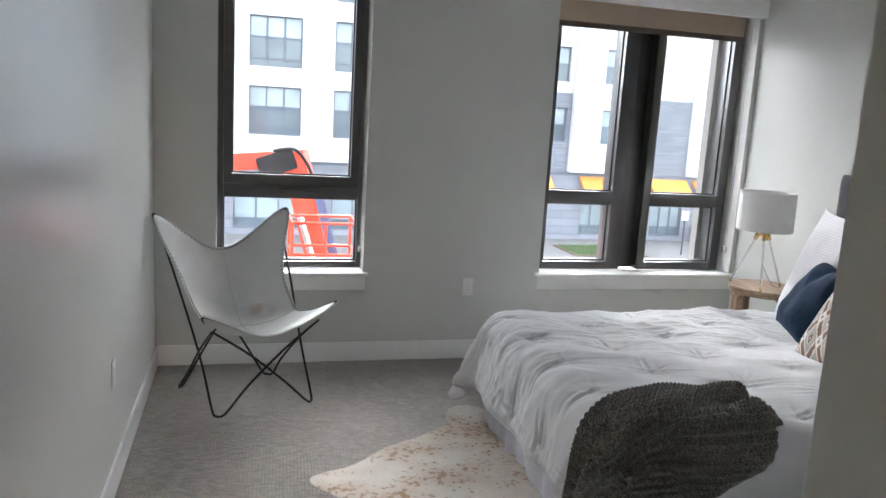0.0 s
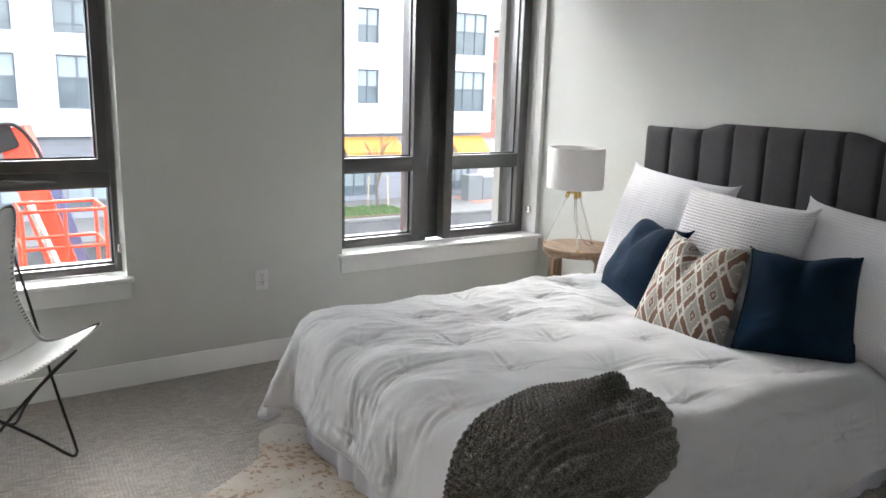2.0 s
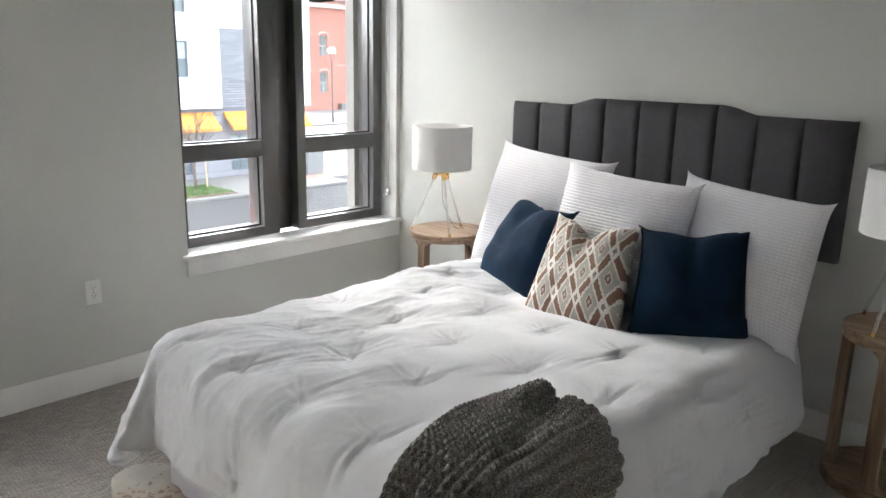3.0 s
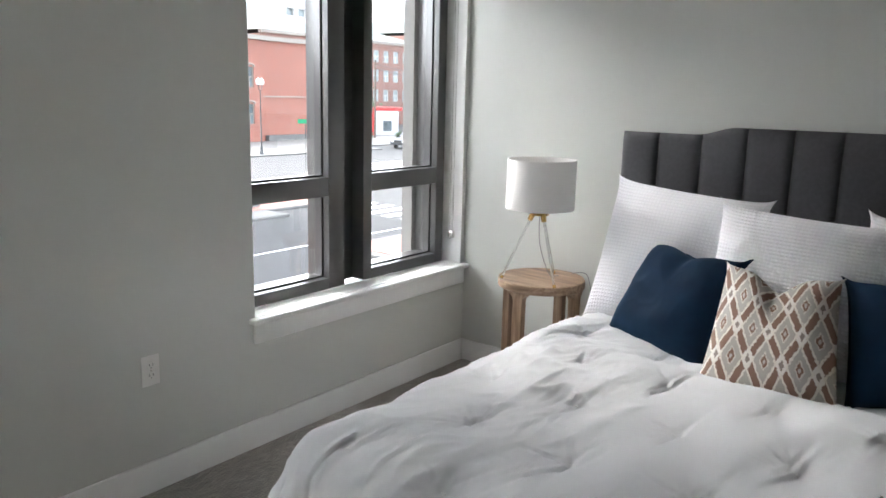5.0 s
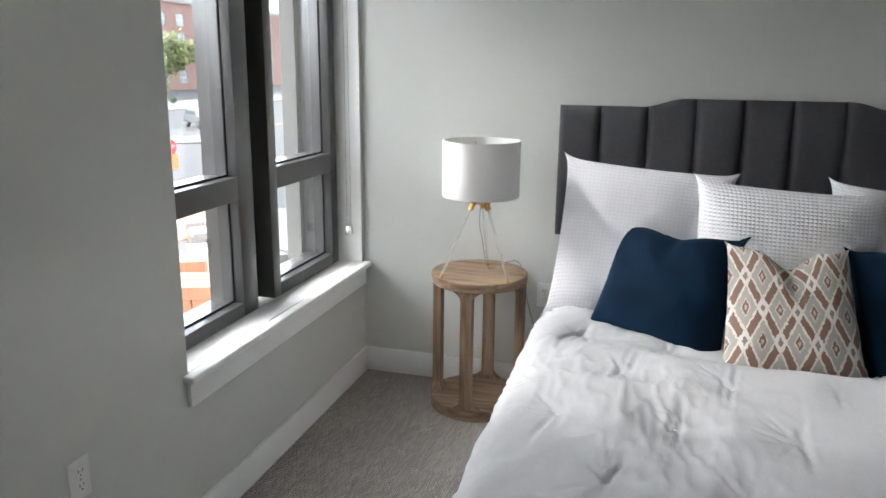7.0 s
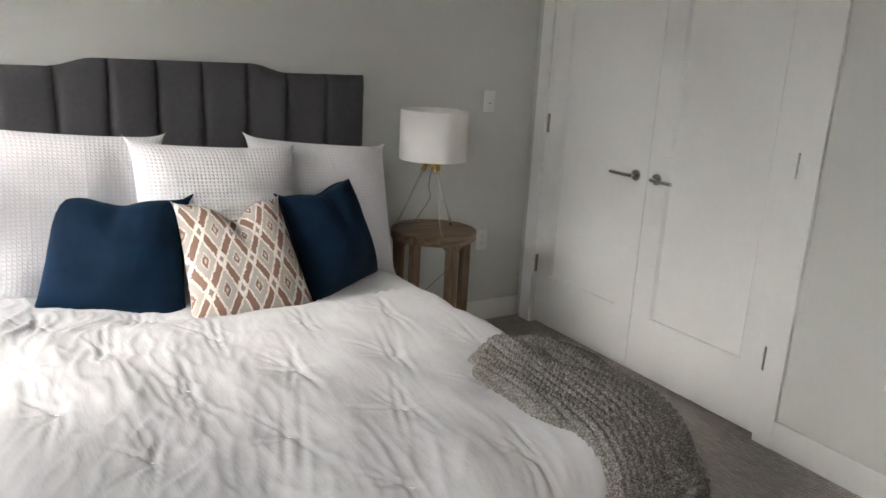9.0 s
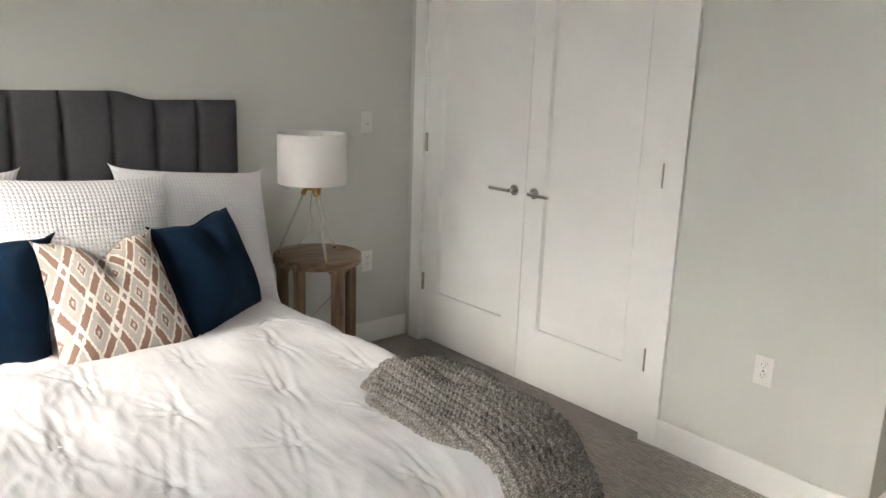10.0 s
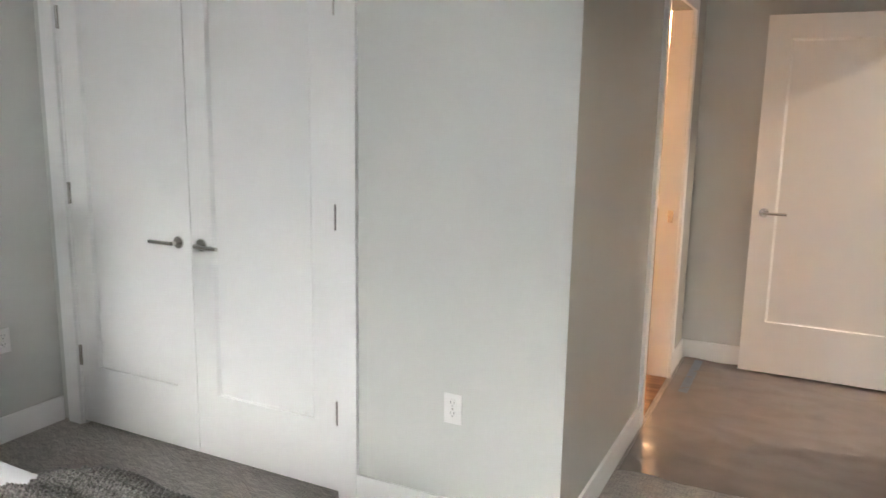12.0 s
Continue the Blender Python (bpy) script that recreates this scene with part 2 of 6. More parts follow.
def ikat_material():
    """Diamonds in grey-beige with white borders, brown bars and brown eyes."""
    m = mat("ikat_cotton", (0.5, 0.5, 0.5), 0.85)
    t = node(m, "TexCoord")
    warp = node(m, "TexNoise", Scale=45.0, Detail=2.0)
    wire(m, t.outputs["UV"], warp.inputs["Vector"])
    sep = node(m, "SeparateXYZ")
    wire(m, t.outputs["UV"], sep.inputs[0])
    sw = node(m, "SeparateXYZ")
    wire(m, warp.outputs["Color"], sw.inputs[0])
    u = maths(m, "ADD", maths(m, "MULTIPLY", sep.outputs[0], 3.9), maths(m, "MULTIPLY_ADD", sw.outputs[0], 0.10, -0.05))
    v = maths(m, "ADD", maths(m, "MULTIPLY", sep.outputs[1], 2.05), maths(m, "MULTIPLY_ADD", sw.outputs[1], 0.10, -0.05))
    # staggered diamond cells: p and q are the diagonal coordinates
    p, q = maths(m, "ADD", u, v), maths(m, "SUBTRACT", u, v)
    dp = maths(m, "ABSOLUTE", maths(m, "SUBTRACT", maths(m, "FRACT", p), 0.5))
    dq = maths(m, "ABSOLUTE", maths(m, "SUBTRACT", maths(m, "FRACT", q), 0.5))
    far = maths(m, "MAXIMUM", dp, dq)
    near = maths(m, "MINIMUM", dp, dq)
    base = ramp(m, far, [(0.0, (0.50, 0.46, 0.42)), (0.05, (0.22, 0.13, 0.095)), (0.115, (0.66, 0.62, 0.56)), (0.15, (0.42, 0.395, 0.36)), (0.32, (0.72, 0.68, 0.61)), (0.385, (0.23, 0.135, 0.10)), (0.5, (0.23, 0.135, 0.10))], True)
    e = node(m, "Mix")
    e.data_type = "RGBA"
    e.inputs[7].default_value = (0.74, 0.71, 0.66, 1)
    edge = maths(m, "MULTIPLY", maths(m, "GREATER_THAN", far, 0.385), maths(m, "GREATER_THAN", near, 0.30))
    wire(m, edge, e.inputs[0])
    wire(m, base, e.inputs[6])
    knot = node(m, "Mix")
    knot.data_type = "RGBA"
    knot.inputs[7].default_value = (0.26, 0.22, 0.19, 1)
    wire(m, maths(m, "GREATER_THAN", near, 0.42), knot.inputs[0])
    wire(m, e.outputs[2], knot.inputs[6])
    paint(m, knot.outputs[2])
    bumpy(m, noisy(m, 700.0, 2.0), 0.3, 0.0006)
    return m


IKAT = ikat_material()


def knit_material():
    m = mat("grey_melange_wool", (0.1, 0.1, 0.1), 0.95, Sheen_Weight=0.2)
    n = noisy(m, 220.0, 3.0)
    paint(m, ramp(m, n, [(0.36, (0.07, 0.066, 0.06)), (0.5, (0.15, 0.145, 0.132)), (0.66, (0.34, 0.325, 0.295))]))
    bumpy(m, noisy(m, 500.0, 2.0), 0.5, 0.002)
    return m


KNIT = knit_material()


def hide_material():
    m = mat("speckled_hide", (0.6, 0.5, 0.4), 0.75)
    patch = noisy(m, 3.2, 4.0)
    spots = noisy(m, 38.0, 5.0, None, 0.65)
    base = ramp(m, patch, [(0.40, (0.62, 0.585, 0.53)), (0.62, (0.50, 0.42, 0.34))])
    mask = maths(m, "MULTIPLY", maths(m, "GREATER_THAN", maths(m, "ADD", spots, maths(m, "MULTIPLY", patch, 0.5)), 0.84), 1.0)
    mix = node(m, "Mix")
    mix.data_type = "RGBA"
    mix.inputs[7].default_value = (0.34, 0.23, 0.14, 1)
    wire(m, mask, mix.inputs[0])
    wire(m, base, mix.inputs[6])
    paint(m, mix.outputs[2])
    gold = maths(m, "GREATER_THAN", noisy(m, 60.0, 3.0), 0.66)
    wire(m, gold, m.node_tree.nodes["Principled BSDF"].inputs["Metallic"])
    wire(m, maths(m, "MULTIPLY_ADD", gold, -0.45, 0.8), m.node_tree.nodes["Principled BSDF"].inputs["Roughness"])
    bumpy(m, noisy(m, 240.0, 3.0), 0.5, 0.003)
    return m


HIDE = hide_material()


def leather_material():
    m = mat("white_leather", (0.6, 0.6, 0.58), 0.5)
    n = noisy(m, 3.5, 6.0, None, 0.6)
    stain = noisy(m, 7.0, 5.0)
    base = ramp(m, n, [(0.3, (0.60, 0.61, 0.60)), (0.7, (0.75, 0.76, 0.745))])
    t = node(m, "TexCoord")
    sep = node(m, "SeparateXYZ")
    wire(m, t.outputs["Object"], sep.inputs[0])
    dx, dy, dz = maths(m, "ADD", sep.outputs[0], -0.09), maths(m, "ADD", sep.outputs[1], -0.04), maths(m, "ADD", sep.outputs[2], -0.45)
    d = maths(m, "ADD", maths(m, "MULTIPLY", maths(m, "MULTIPLY", dx, dx), 55.0), maths(m, "ADD", maths(m, "MULTIPLY", maths(m, "MULTIPLY", dy, dy), 160.0), maths(m, "MULTIPLY", maths(m, "MULTIPLY", dz, dz), 500.0)))
    f = maths(m, "MAXIMUM", maths(m, "MULTIPLY_ADD", d, -1.0, 1.0), 0.0)
    mask = maths(m, "MULTIPLY", f, ramp(m, stain, [(0.42, (0, 0, 0)), (0.62, (0.9, 0.9, 0.9))]))
    mix = node(m, "Mix")
    mix.data_type = "RGBA"
    mix.inputs[7].default_value = (0.30, 0.17, 0.10, 1)
    wire(m, mask, mix.inputs[0])
    wire(m, base, mix.inputs[6])
    paint(m, mix.outputs[2])
    bumpy(m, noisy(m, 180.0, 3.0), 0.15, 0.001)
    return m


LEATHER = leather_material()
ASPHALT = varied("asphalt", (0.042, 0.042, 0.042), 0.9, 0.18, 0.25, 0.3, 30.0, 0.01)
CONCRETE = varied("concrete", (0.16, 0.155, 0.145), 0.85, 0.08, 0.6)
SOIL = varied("soil", (0.12, 0.08, 0.05), 0.95, 0.2, 3.0)
ROADPAINT = varied("road_paint", (0.72, 0.72, 0.70), 0.7, 0.08, 3.0)
YELLOWPAINT = varied("yellow_road_paint", (0.60, 0.42, 0.08), 0.7, 0.1, 3.0)
FAR_FRAME = varied("grey_metal_frame", (0.12, 0.13, 0.15), 0.5, 0.05, 3.0)
# pale panes with blinds; the tower reuses the tone as distance haze
FAR_BLIND_HAZE = varied("pane_with_blind_and_haze", (0.30, 0.345, 0.345), 0.15, 0.2, 0.7)
FAR_GLASS = varied("dark_pane", (0.12, 0.145, 0.155), 0.08, 0.35, 0.6)
# near-black colour that stands in for shade in unlit hollows
FAR_UNLIT = varied("unlit_interior_shade", (0.05, 0.05, 0.055), 0.9, 0.1, 1.0)
PANEL_TAN = varied("tan_panels", (0.50, 0.46, 0.41), 0.7, 0.03, 0.8)
PANEL_PLAIN = varied("white_panel_plain", (0.60, 0.60, 0.58), 0.65, 0.03, 0.6)
STONE_TRIM = varied("pale_stone", (0.34, 0.30, 0.26), 0.8, 0.06, 1.5)
SLATE = varied("slate_roof", (0.13, 0.145, 0.14), 0.8, 0.1, 1.0)
LAMP_METAL = varied("dark_lamp_paint", (0.035, 0.04, 0.042), 0.5, 0.1, 3.0)
GLOBE = varied("milky_globe", (0.80, 0.80, 0.78), 0.3, 0.02, 3.0)
SIGN_BLUE = varied("sign_blue", (0.02, 0.10, 0.50), 0.5, 0.03, 2.0)
SIGN_RED = varied("sign_red", (0.60, 0.03, 0.03), 0.5, 0.03, 2.0)
SIGN_GREEN = varied("sign_green", (0.02, 0.28, 0.12), 0.5, 0.03, 2.0)
SIGN_ORANGE = varied("sign_orange", (0.85, 0.20, 0.04), 0.5, 0.03, 2.0)
ORANGE_CLOTH = varied("orange_canvas", (0.72, 0.26, 0.05), 0.8, 0.06, 1.5)
UTILITY = varied("utility_grey", (0.16, 0.17, 0.17), 0.5, 0.05, 2.0)
CAR_DARK = varied("dark_car_paint", (0.04, 0.045, 0.05), 0.25, 0.05, 2.0)
CAR_BLUE = varied("blue_grey_car_paint", (0.06, 0.09, 0.10), 0.25, 0.05, 2.0)
CAR_SILVER = varied("silver_car_paint", (0.17, 0.18, 0.19), 0.3, 0.05, 2.0, Metallic=0.4)
GRAVEL = varied("site_gravel", (0.15, 0.13, 0.11), 0.95, 0.35, 1.6, 0.6, 14.0, 0.03)
CARDBOARD = varied("orange_brown_board", (0.46, 0.20, 0.11), 0.8, 0.1, 3.0)
BARK = varied("bark", (0.14, 0.11, 0.085), 0.95, 0.2, 5.0)
SPRING_LEAF = varied("spring_leaf", (0.17, 0.19, 0.06), 0.7, 0.25, 1.0)
EVERGREEN = varied("evergreen_leaf", (0.05, 0.09, 0.04), 0.7, 0.25, 1.0)
GRASS = varied("grass_blades", (0.09, 0.17, 0.05), 0.8, 0.25, 2.0)
STAKE = varied("pale_timber", (0.48, 0.36, 0.22), 0.8, 0.1, 4.0)
LIFT_RED = varied("orange_red_paint", (0.72, 0.07, 0.03), 0.4, 0.06, 3.0)
LIFT_BLUE = varied("blue_grey_paint", (0.09, 0.11, 0.20), 0.4, 0.06, 3.0)


def coursed(name, c1, c2, joint, width, height, gap=0.012, rough=0.85, scale=1.0):
    """Courses of masonry or panels on an upright wall that runs along x."""
    m = mat(name, c1, rough)
    v = coords(m, (1, 1, 1), (radians(90), 0, 0))
    b = node(m, "TexBrick", Scale=scale, Mortar_Size=gap, Mortar_Smooth=0.2, Brick_Width=width, Row_Height=height)
    b.inputs["Color1"].default_value, b.inputs["Color2"].default_value, b.inputs["Mortar"].default_value = (*c1, 1), (*c2, 1), (*joint, 1)
    wire(m, v, b.inputs["Vector"])
    mix = node(m, "Mix")
    mix.data_type, mix.blend_type = "RGBA", "MULTIPLY"
    mix.inputs[0].default_value = 1.0
    wire(m, b.outputs["Color"], mix.inputs[6])
    wire(m, ramp(m, noisy(m, 0.35, 5.0), [(0.3, (0.8, 0.8, 0.8)), (0.7, (1, 1, 1))]), mix.inputs[7])
    paint(m, mix.outputs[2])
    return m


PANEL_WHITE = coursed("white_panels", (0.70, 0.70, 0.69), (0.67, 0.67, 0.66), (0.55, 0.55, 0.55), 3.0, 0.75, 0.012, 0.65)
GREY_BRICK = coursed("grey_brick", (0.20, 0.21, 0.23), (0.27, 0.28, 0.30), (0.14, 0.14, 0.15), 0.6, 0.12, 0.014)
GREY_STONE = coursed("grey_stone_base", (0.24, 0.24, 0.26), (0.28, 0.28, 0.30), (0.17, 0.17, 0.18), 1.2, 0.4, 0.015)
RED_BRICK = coursed("red_brick", (0.34, 0.11, 0.075), (0.42, 0.16, 0.11), (0.34, 0.24, 0.20), 0.24, 0.085, 0.010)
DULL_BRICK = coursed("dull_brick", (0.27, 0.13, 0.10), (0.33, 0.17, 0.13), (0.30, 0.22, 0.19), 0.5, 0.17, 0.02)
TAN_BRICK = coursed("tan_brick", (0.52, 0.32, 0.22), (0.58, 0.38, 0.27), (0.5, 0.42, 0.36), 0.5, 0.17, 0.02)
RED_PAVING = varied("red_brick_paving", (0.36, 0.17, 0.13), 0.85, 0.12, 2.0)
# glow of the light added out of view beyond the west doorway
LAMP_ON = mat("lit_diffuser", (1, 0.9, 0.8), 0.5, 0.0, Emission_Color=(1.0, 0.77, 0.62, 1), Emission_Strength=11.0)

FILM = varied("film_over_carpet", (0.20, 0.165, 0.145), 0.5, 0.10, 6.0, 0.3, 60.0, 0.002, Coat_Weight=1.0, Coat_Roughness=0.12)
TAPE = varied("dull_blue_tape", (0.14, 0.17, 0.20), 0.6, 0.1, 20.0)

# ---- the room ----
XL, XR, YN, YC, XH, YB = -0.45, 3.405, 4.5, 0.825, 0.85, -1.72
CEILING, SILL, HEAD = 2.74, 0.57, 2.40
W1, W2 = (-0.11, 0.76), (1.93, 3.375)
WALL_OUT = 0.34

part("floor", boxes((-3.2, 3.8, -3.2, YN + 0.01, -0.25, 0.0)), CARPET, kind="structure")
part("ceiling", boxes((-3.2, 3.8, -3.2, YN + 0.35, CEILING, CEILING + 0.2)), CEIL, kind="structure")
part("wall_north", holed(XL - 0.2, 3.8, -0.25, CEILING, [(*W1, SILL - 0.02, HEAD), (*W2, SILL - 0.02, HEAD)], along_x, YN, YN + WALL_OUT), WALL, kind="structure")
part("wall_west", holed(-3.2, YN, 0, CEILING, [(-1.52, -0.68, 0, 2.1)], along_y, XL - 0.15, XL), WALL, kind="structure")
part("wall_east", boxes((XR, 3.8, -3.2, YN, 0, CEILING)), WALL, kind="structure")
part("wall_closet", holed(XH, XR, 0, CEILING, [(1.755, 3.27, 0, 2.175)], along_x, YC - 0.12, YC), WALL, kind="structure")
part("wall_hall", holed(-3.2, YC - 0.12, 0, CEILING, [(-1.255, -0.50, 0, 2.1)], along_y, XH, XH + 0.115), WALL, kind="structure")
part("wall_south", boxes((XL, XH + 0.115, YB - 0.15, YB, 0, CEILING)), WALL, kind="structure")
part("wall_closet_back", boxes((XH + 0.115, XR, 0.0, 0.1, 0, CEILING)), WALL, kind="structure")
# unseen walls, added to enclose the space past the west doorway
part("wall_landing", boxes((-3.2, -3.0, -3.2, 1.2, 0, CEILING), (-3.0, XL - 0.15, 1.0, 1.2, 0, CEILING), (-3.0, XL - 0.15, -3.2, -3.0, 0, CEILING), (XL - 0.15, XH, -3.2, -3.0, 0, CEILING)), WALL, kind="structure")
part("wall_bathroom_back", boxes((XH + 0.115, XR, -3.2, -3.1, 0, CEILING)), BATHWALL, kind="structure")


def baseboard(x0, x1, y0, y1):
    """A run of skirting with an eased top edge."""
    bm = boxes((x0, x1, y0, y1, 0.0, 0.122))
    top = [e for e in bm.edges if all(v.co.z > 0.1 for v in e.verts)]
    bmesh.ops.bevel(bm, geom=top, offset=0.005, segments=2, affect="EDGES", profile=0.5)
    return part("baseboard", bm, TRIM, kind="structure", smooth=40)


T = 0.015
baseboard(XL + T, XR, YN - T, YN)
baseboard(XL, XL + T, -0.60, YN)
baseboard(XR - T, XR, YC + 0.012, YN - T)
baseboard(XH + 0.0, 1.672, YC, YC + T)
baseboard(XH - T, XH, -0.43, YC + T)
baseboard(XH - T, XH, YB, -1.332)
baseboard(XL + T, XH - T, YB, YB + T)


def window_sill(x0, x1):
    """A painted stool with a rounded nose, and the apron under it."""
    sill = part("window_sill", boxes((x0 + 0.001, x1 - 0.001, YN + 0.0005, YN + 0.112, SILL - 0.02, SILL)), TRIM, kind="structure")
    part("stool_nose", boxes((x0 - 0.032, min(x1 + 0.028, XR - 0.002), YN - 0.042, YN, SILL - 0.024, SILL), bevel=0.007, seg=3), TRIM, sill, smooth=40)
    part("apron", boxes((x0 - 0.012, min(x1 + 0.016, XR - 0.002), YN - 0.016, YN, SILL - 0.112, SILL - 0.0245), bevel=0.002), TRIM, sill, smooth=40)
    return sill


window_sill(*W1)
window_sill(*W2)
YF, YG = 4.61, 4.656


def bar(name, parent, x0, x1, z0, z1, y0=YF, y1=4.76, mat_=None, bevel=0.003):
    return part(name, boxes((x0, x1, y0, y1, z0, z1), bevel=bevel), mat_ or FRAME, parent, smooth=40)


def pane(parent, x0, x1, z0, z1):
    g = part("pane", boxes((x0 - 0.004, x1 + 0.004, YG, YG + 0.006, z0 - 0.004, z1 + 0.004)), GLASS, parent, "clear glass pane")
    g.visible_shadow = False
    for a, b, c, d in ((x0, x0 + 0.008, z0, z1), (x1 - 0.008, x1, z0, z1), (x0 + 0.0085, x1 - 0.0085, z0, z0 + 0.008), (x0 + 0.0085, x1 - 0.0085, z1 - 0.008, z1)):
        part("gasket", boxes((a, b, YG - 0.006, YG - 0.001, c, d)), RUBBER, parent)
    return g


FB = SILL + 0.003


def window_unit(frame, x0, x1, left, right, z_low=0.625, t0=1.02, t1=1.108):
    """One frame of two fixed lights: its members, panes and gaskets."""
    top = HEAD - 0.06
    bar("stile", frame, x0, x0 + left, FB, HEAD)
    bar("stile", frame, x1 - right, x1, FB, HEAD)
    bar("bottom_rail", frame, x0 + left, x1 - right, FB, z_low)
    bar("transom", frame, x0 + left, x1 - right, t0, t1)
    bar("top_rail", frame, x0 + left, x1 - right, top, HEAD)
    pane(frame, x0 + left, x1 - right, z_low, t0)
    pane(frame, x0 + left, x1 - right, t1, top)


window_2 = tagged(new("window_2"), kind="structure")
window_unit(window_2, W2[0], 2.566, 0.07, 0.104)
window_unit(window_2, 2.697, 3.345, 0.06, 0.067)
bar("mullion_channel", window_2, 2.566, 2.697, FB, HEAD, 4.685, 4.76)
bar("frame_extension", window_2, 3.345, W2[1], FB, HEAD, 4.655, 4.76)

part("trim", boxes((3.368, 3.3746, YN - 0.001, 4.654, SILL + 0.0005, HEAD - 0.0005)), TRIM, kind="structure")

window_1 = tagged(new("window_1"), kind="structure")
bar("stile", window_1, W1[0], W1[0] + 0.032, FB, HEAD)
bar("stile", window_1, W1[1] - 0.032, W1[1], FB, HEAD)
a, b = W1[0] + 0.032, W1[1] - 0.032
bar("bottom_rail", window_1, a, b, FB, 0.612)
bar("transom", window_1, a, b, 1.004, 1.083)
bar("top_rail", window_1, a, b, HEAD - 0.035, HEAD)
pane(window_1, a, b, 0.612, 1.004)
sash = part("sash", boxes((a + 0.002, a + 0.05, 4.60, 4.74, 1.086, HEAD - 0.037), (b - 0.05, b - 0.002, 4.60, 4.74, 1.086, HEAD - 0.037),
                          (a + 0.05, b - 0.05, 4.60, 4.74, 1.086, 1.143), (a + 0.05, b - 0.05, 4.60, 4.74, HEAD - 0.09, HEAD - 0.037)), FRAME, window_1, smooth=40)
pane(window_1, a + 0.05, b - 0.05, 1.143, HEAD - 0.09)
bm = tube(bmesh.new(), smooth_curve([(0.26, 4.592, 1.05), (0.31, 4.575, 1.056), (0.37, 4.567, 1.05), (0.43, 4.568, 1.048), (0.485, 4.572, 1.04)], 5), 0.006, 8)
bm_box(bm, 0.25, 0.33, 4.585, 4.61, 1.035, 1.065)
part("crank_handle", bm, FRAME_GLOSS, window_1, "grey metal folding crank handle", smooth=40)

# blind of the wide window: box, tan cloth, bottom bar, chain
blind = thing("roller_blind", "tan roller blind rolled nearly up in a white cassette", "blind")
part("cassette", boxes((1.90, 3.395, 4.45, 4.4995, 2.31, 2.425), bevel=0.003), TRIM, blind, "white cassette", smooth=40)
part("cloth", boxes((1.945, 3.30, 4.556, 4.5575, 2.19, 2.398)), BLIND, blind, "tan translucent cloth")
part("bottom_bar", boxes((1.945, 3.30, 4.551, 4.5625, 2.155, 2.19), bevel=0.003), BLIND_BAR, blind, "brown bottom bar", smooth=40)


def chain(parent, x, y0, y1, z0, z1):
    """A loop of small steel beads round a low clip."""
    bm = bmesh.new()
    n = int((z1 - z0) / 0.006)
    for y in (y0, y1):
        for i in range(n):
            bmesh.ops.create_icosphere(bm, subdivisions=1, radius=0.0026, matrix=Matrix.Translation((x, y, z0 + 0.006 * i)))
    tagged(part("bead_chain", bm, STEEL, parent, "thin loop of metal beads", smooth=180), kind="stuff")
    part("chain_clip", boxes((x - 0.012, x + 0.014, y0 - 0.006, y1 + 0.006, z0 - 0.035, z0 + 0.006), bevel=0.004), STEEL, parent, "metal chain clip", smooth=40)


chain(blind, 3.352, 4.545, 4.565, 0.745, 2.30)
blind_1 = thing("roller_blind", "rolled-up roller blind with a bead chain above the narrow window", "blind")
part("cassette", boxes((-0.125, 0.775, 4.45, 4.4995, 2.31, 2.425), bevel=0.003), TRIM, blind_1, "white cassette", smooth=40)
chain(blind_1, 0.747, 4.545, 4.565, 0.72, 2.30)


# doors
def door_leaf(root, w, h, y0, y1, x0, hinge_left, stile=0.115, low=0.305, panel_top=0.13, both=False):
    """A painted leaf with one recessed panel."""
    d = 0.014
    x1 = x0 + w
    bm = boxes((x0, x0 + stile, y0, y1, 0.018, h), (x1 - stile, x1, y0, y1, 0.018, h), (x0 + stile, x1 - stile, y0, y1, 0.018, low), (x0 + stile, x1 - stile, y0, y1, h - panel_top, h),
               (x0 + stile, x1 - stile, y0 + d, y1 - d, low, h - panel_top))
    leaf = part("leaf", bm, TRIM, root, "white one-panel leaf")
    bm, m = bmesh.new(), 0.013
    X0, X1, Z0, Z1 = x0 + stile, x1 - stile, low, h - panel_top
    for ya, yb in ((y1 - 0.0005, y1 - d + 0.0005), (y0 + 0.0005, y0 + d - 0.0005)):
        o = [bm.verts.new(p) for p in ((X0, ya, Z0), (X1, ya, Z0), (X1, ya, Z1), (X0, ya, Z1))]
        i = [bm.verts.new(p) for p in ((X0 + m, yb, Z0 + 0.003), (X1 - m, yb, Z0 + 0.003), (X1 - m, yb, Z1 - m), (X0 + m, yb, Z1 - m))]
        for k in range(4):
            bm.faces.new((o[k], o[(k + 1) % 4], i[(k + 1) % 4], i[k]))
    part("moulding", bm, TRIM, leaf, "sloped panel moulding")
    return leaf


def lever(root, x, z, y, sign):
    """A lever handle on a round rose; sign is the way that the lever points along x."""
    bm = rod(bmesh.new(), (x, y, z), (x, y + 0.008, z), 0.026, n=24)
    part("rose", bm, STEEL, root, "round satin nickel rose", smooth=40)
    bm = rod(bmesh.new(), (x, y + 0.008, z), (x, y + 0.045, z), 0.009, n=14)
    tube(bm, [(x, y + 0.047, z), (x + sign * 0.03, y + 0.05, z), (x + sign * 0.125, y + 0.05, z)], 0.0085, 12)
    part("lever", bm, STEEL, root, "straight satin nickel lever", smooth=50)


def hinge(root, x, y, z):
    bm = boxes((x - 0.011, x + 0.011, y, y + 0.003, z - 0.05, z + 0.05))
    rod(bm, (x, y + 0.005, z - 0.05), (x, y + 0.005, z + 0.05), 0.006, n=10)
    part("hinge", bm, STEEL, root, "satin nickel hinge", smooth=40)


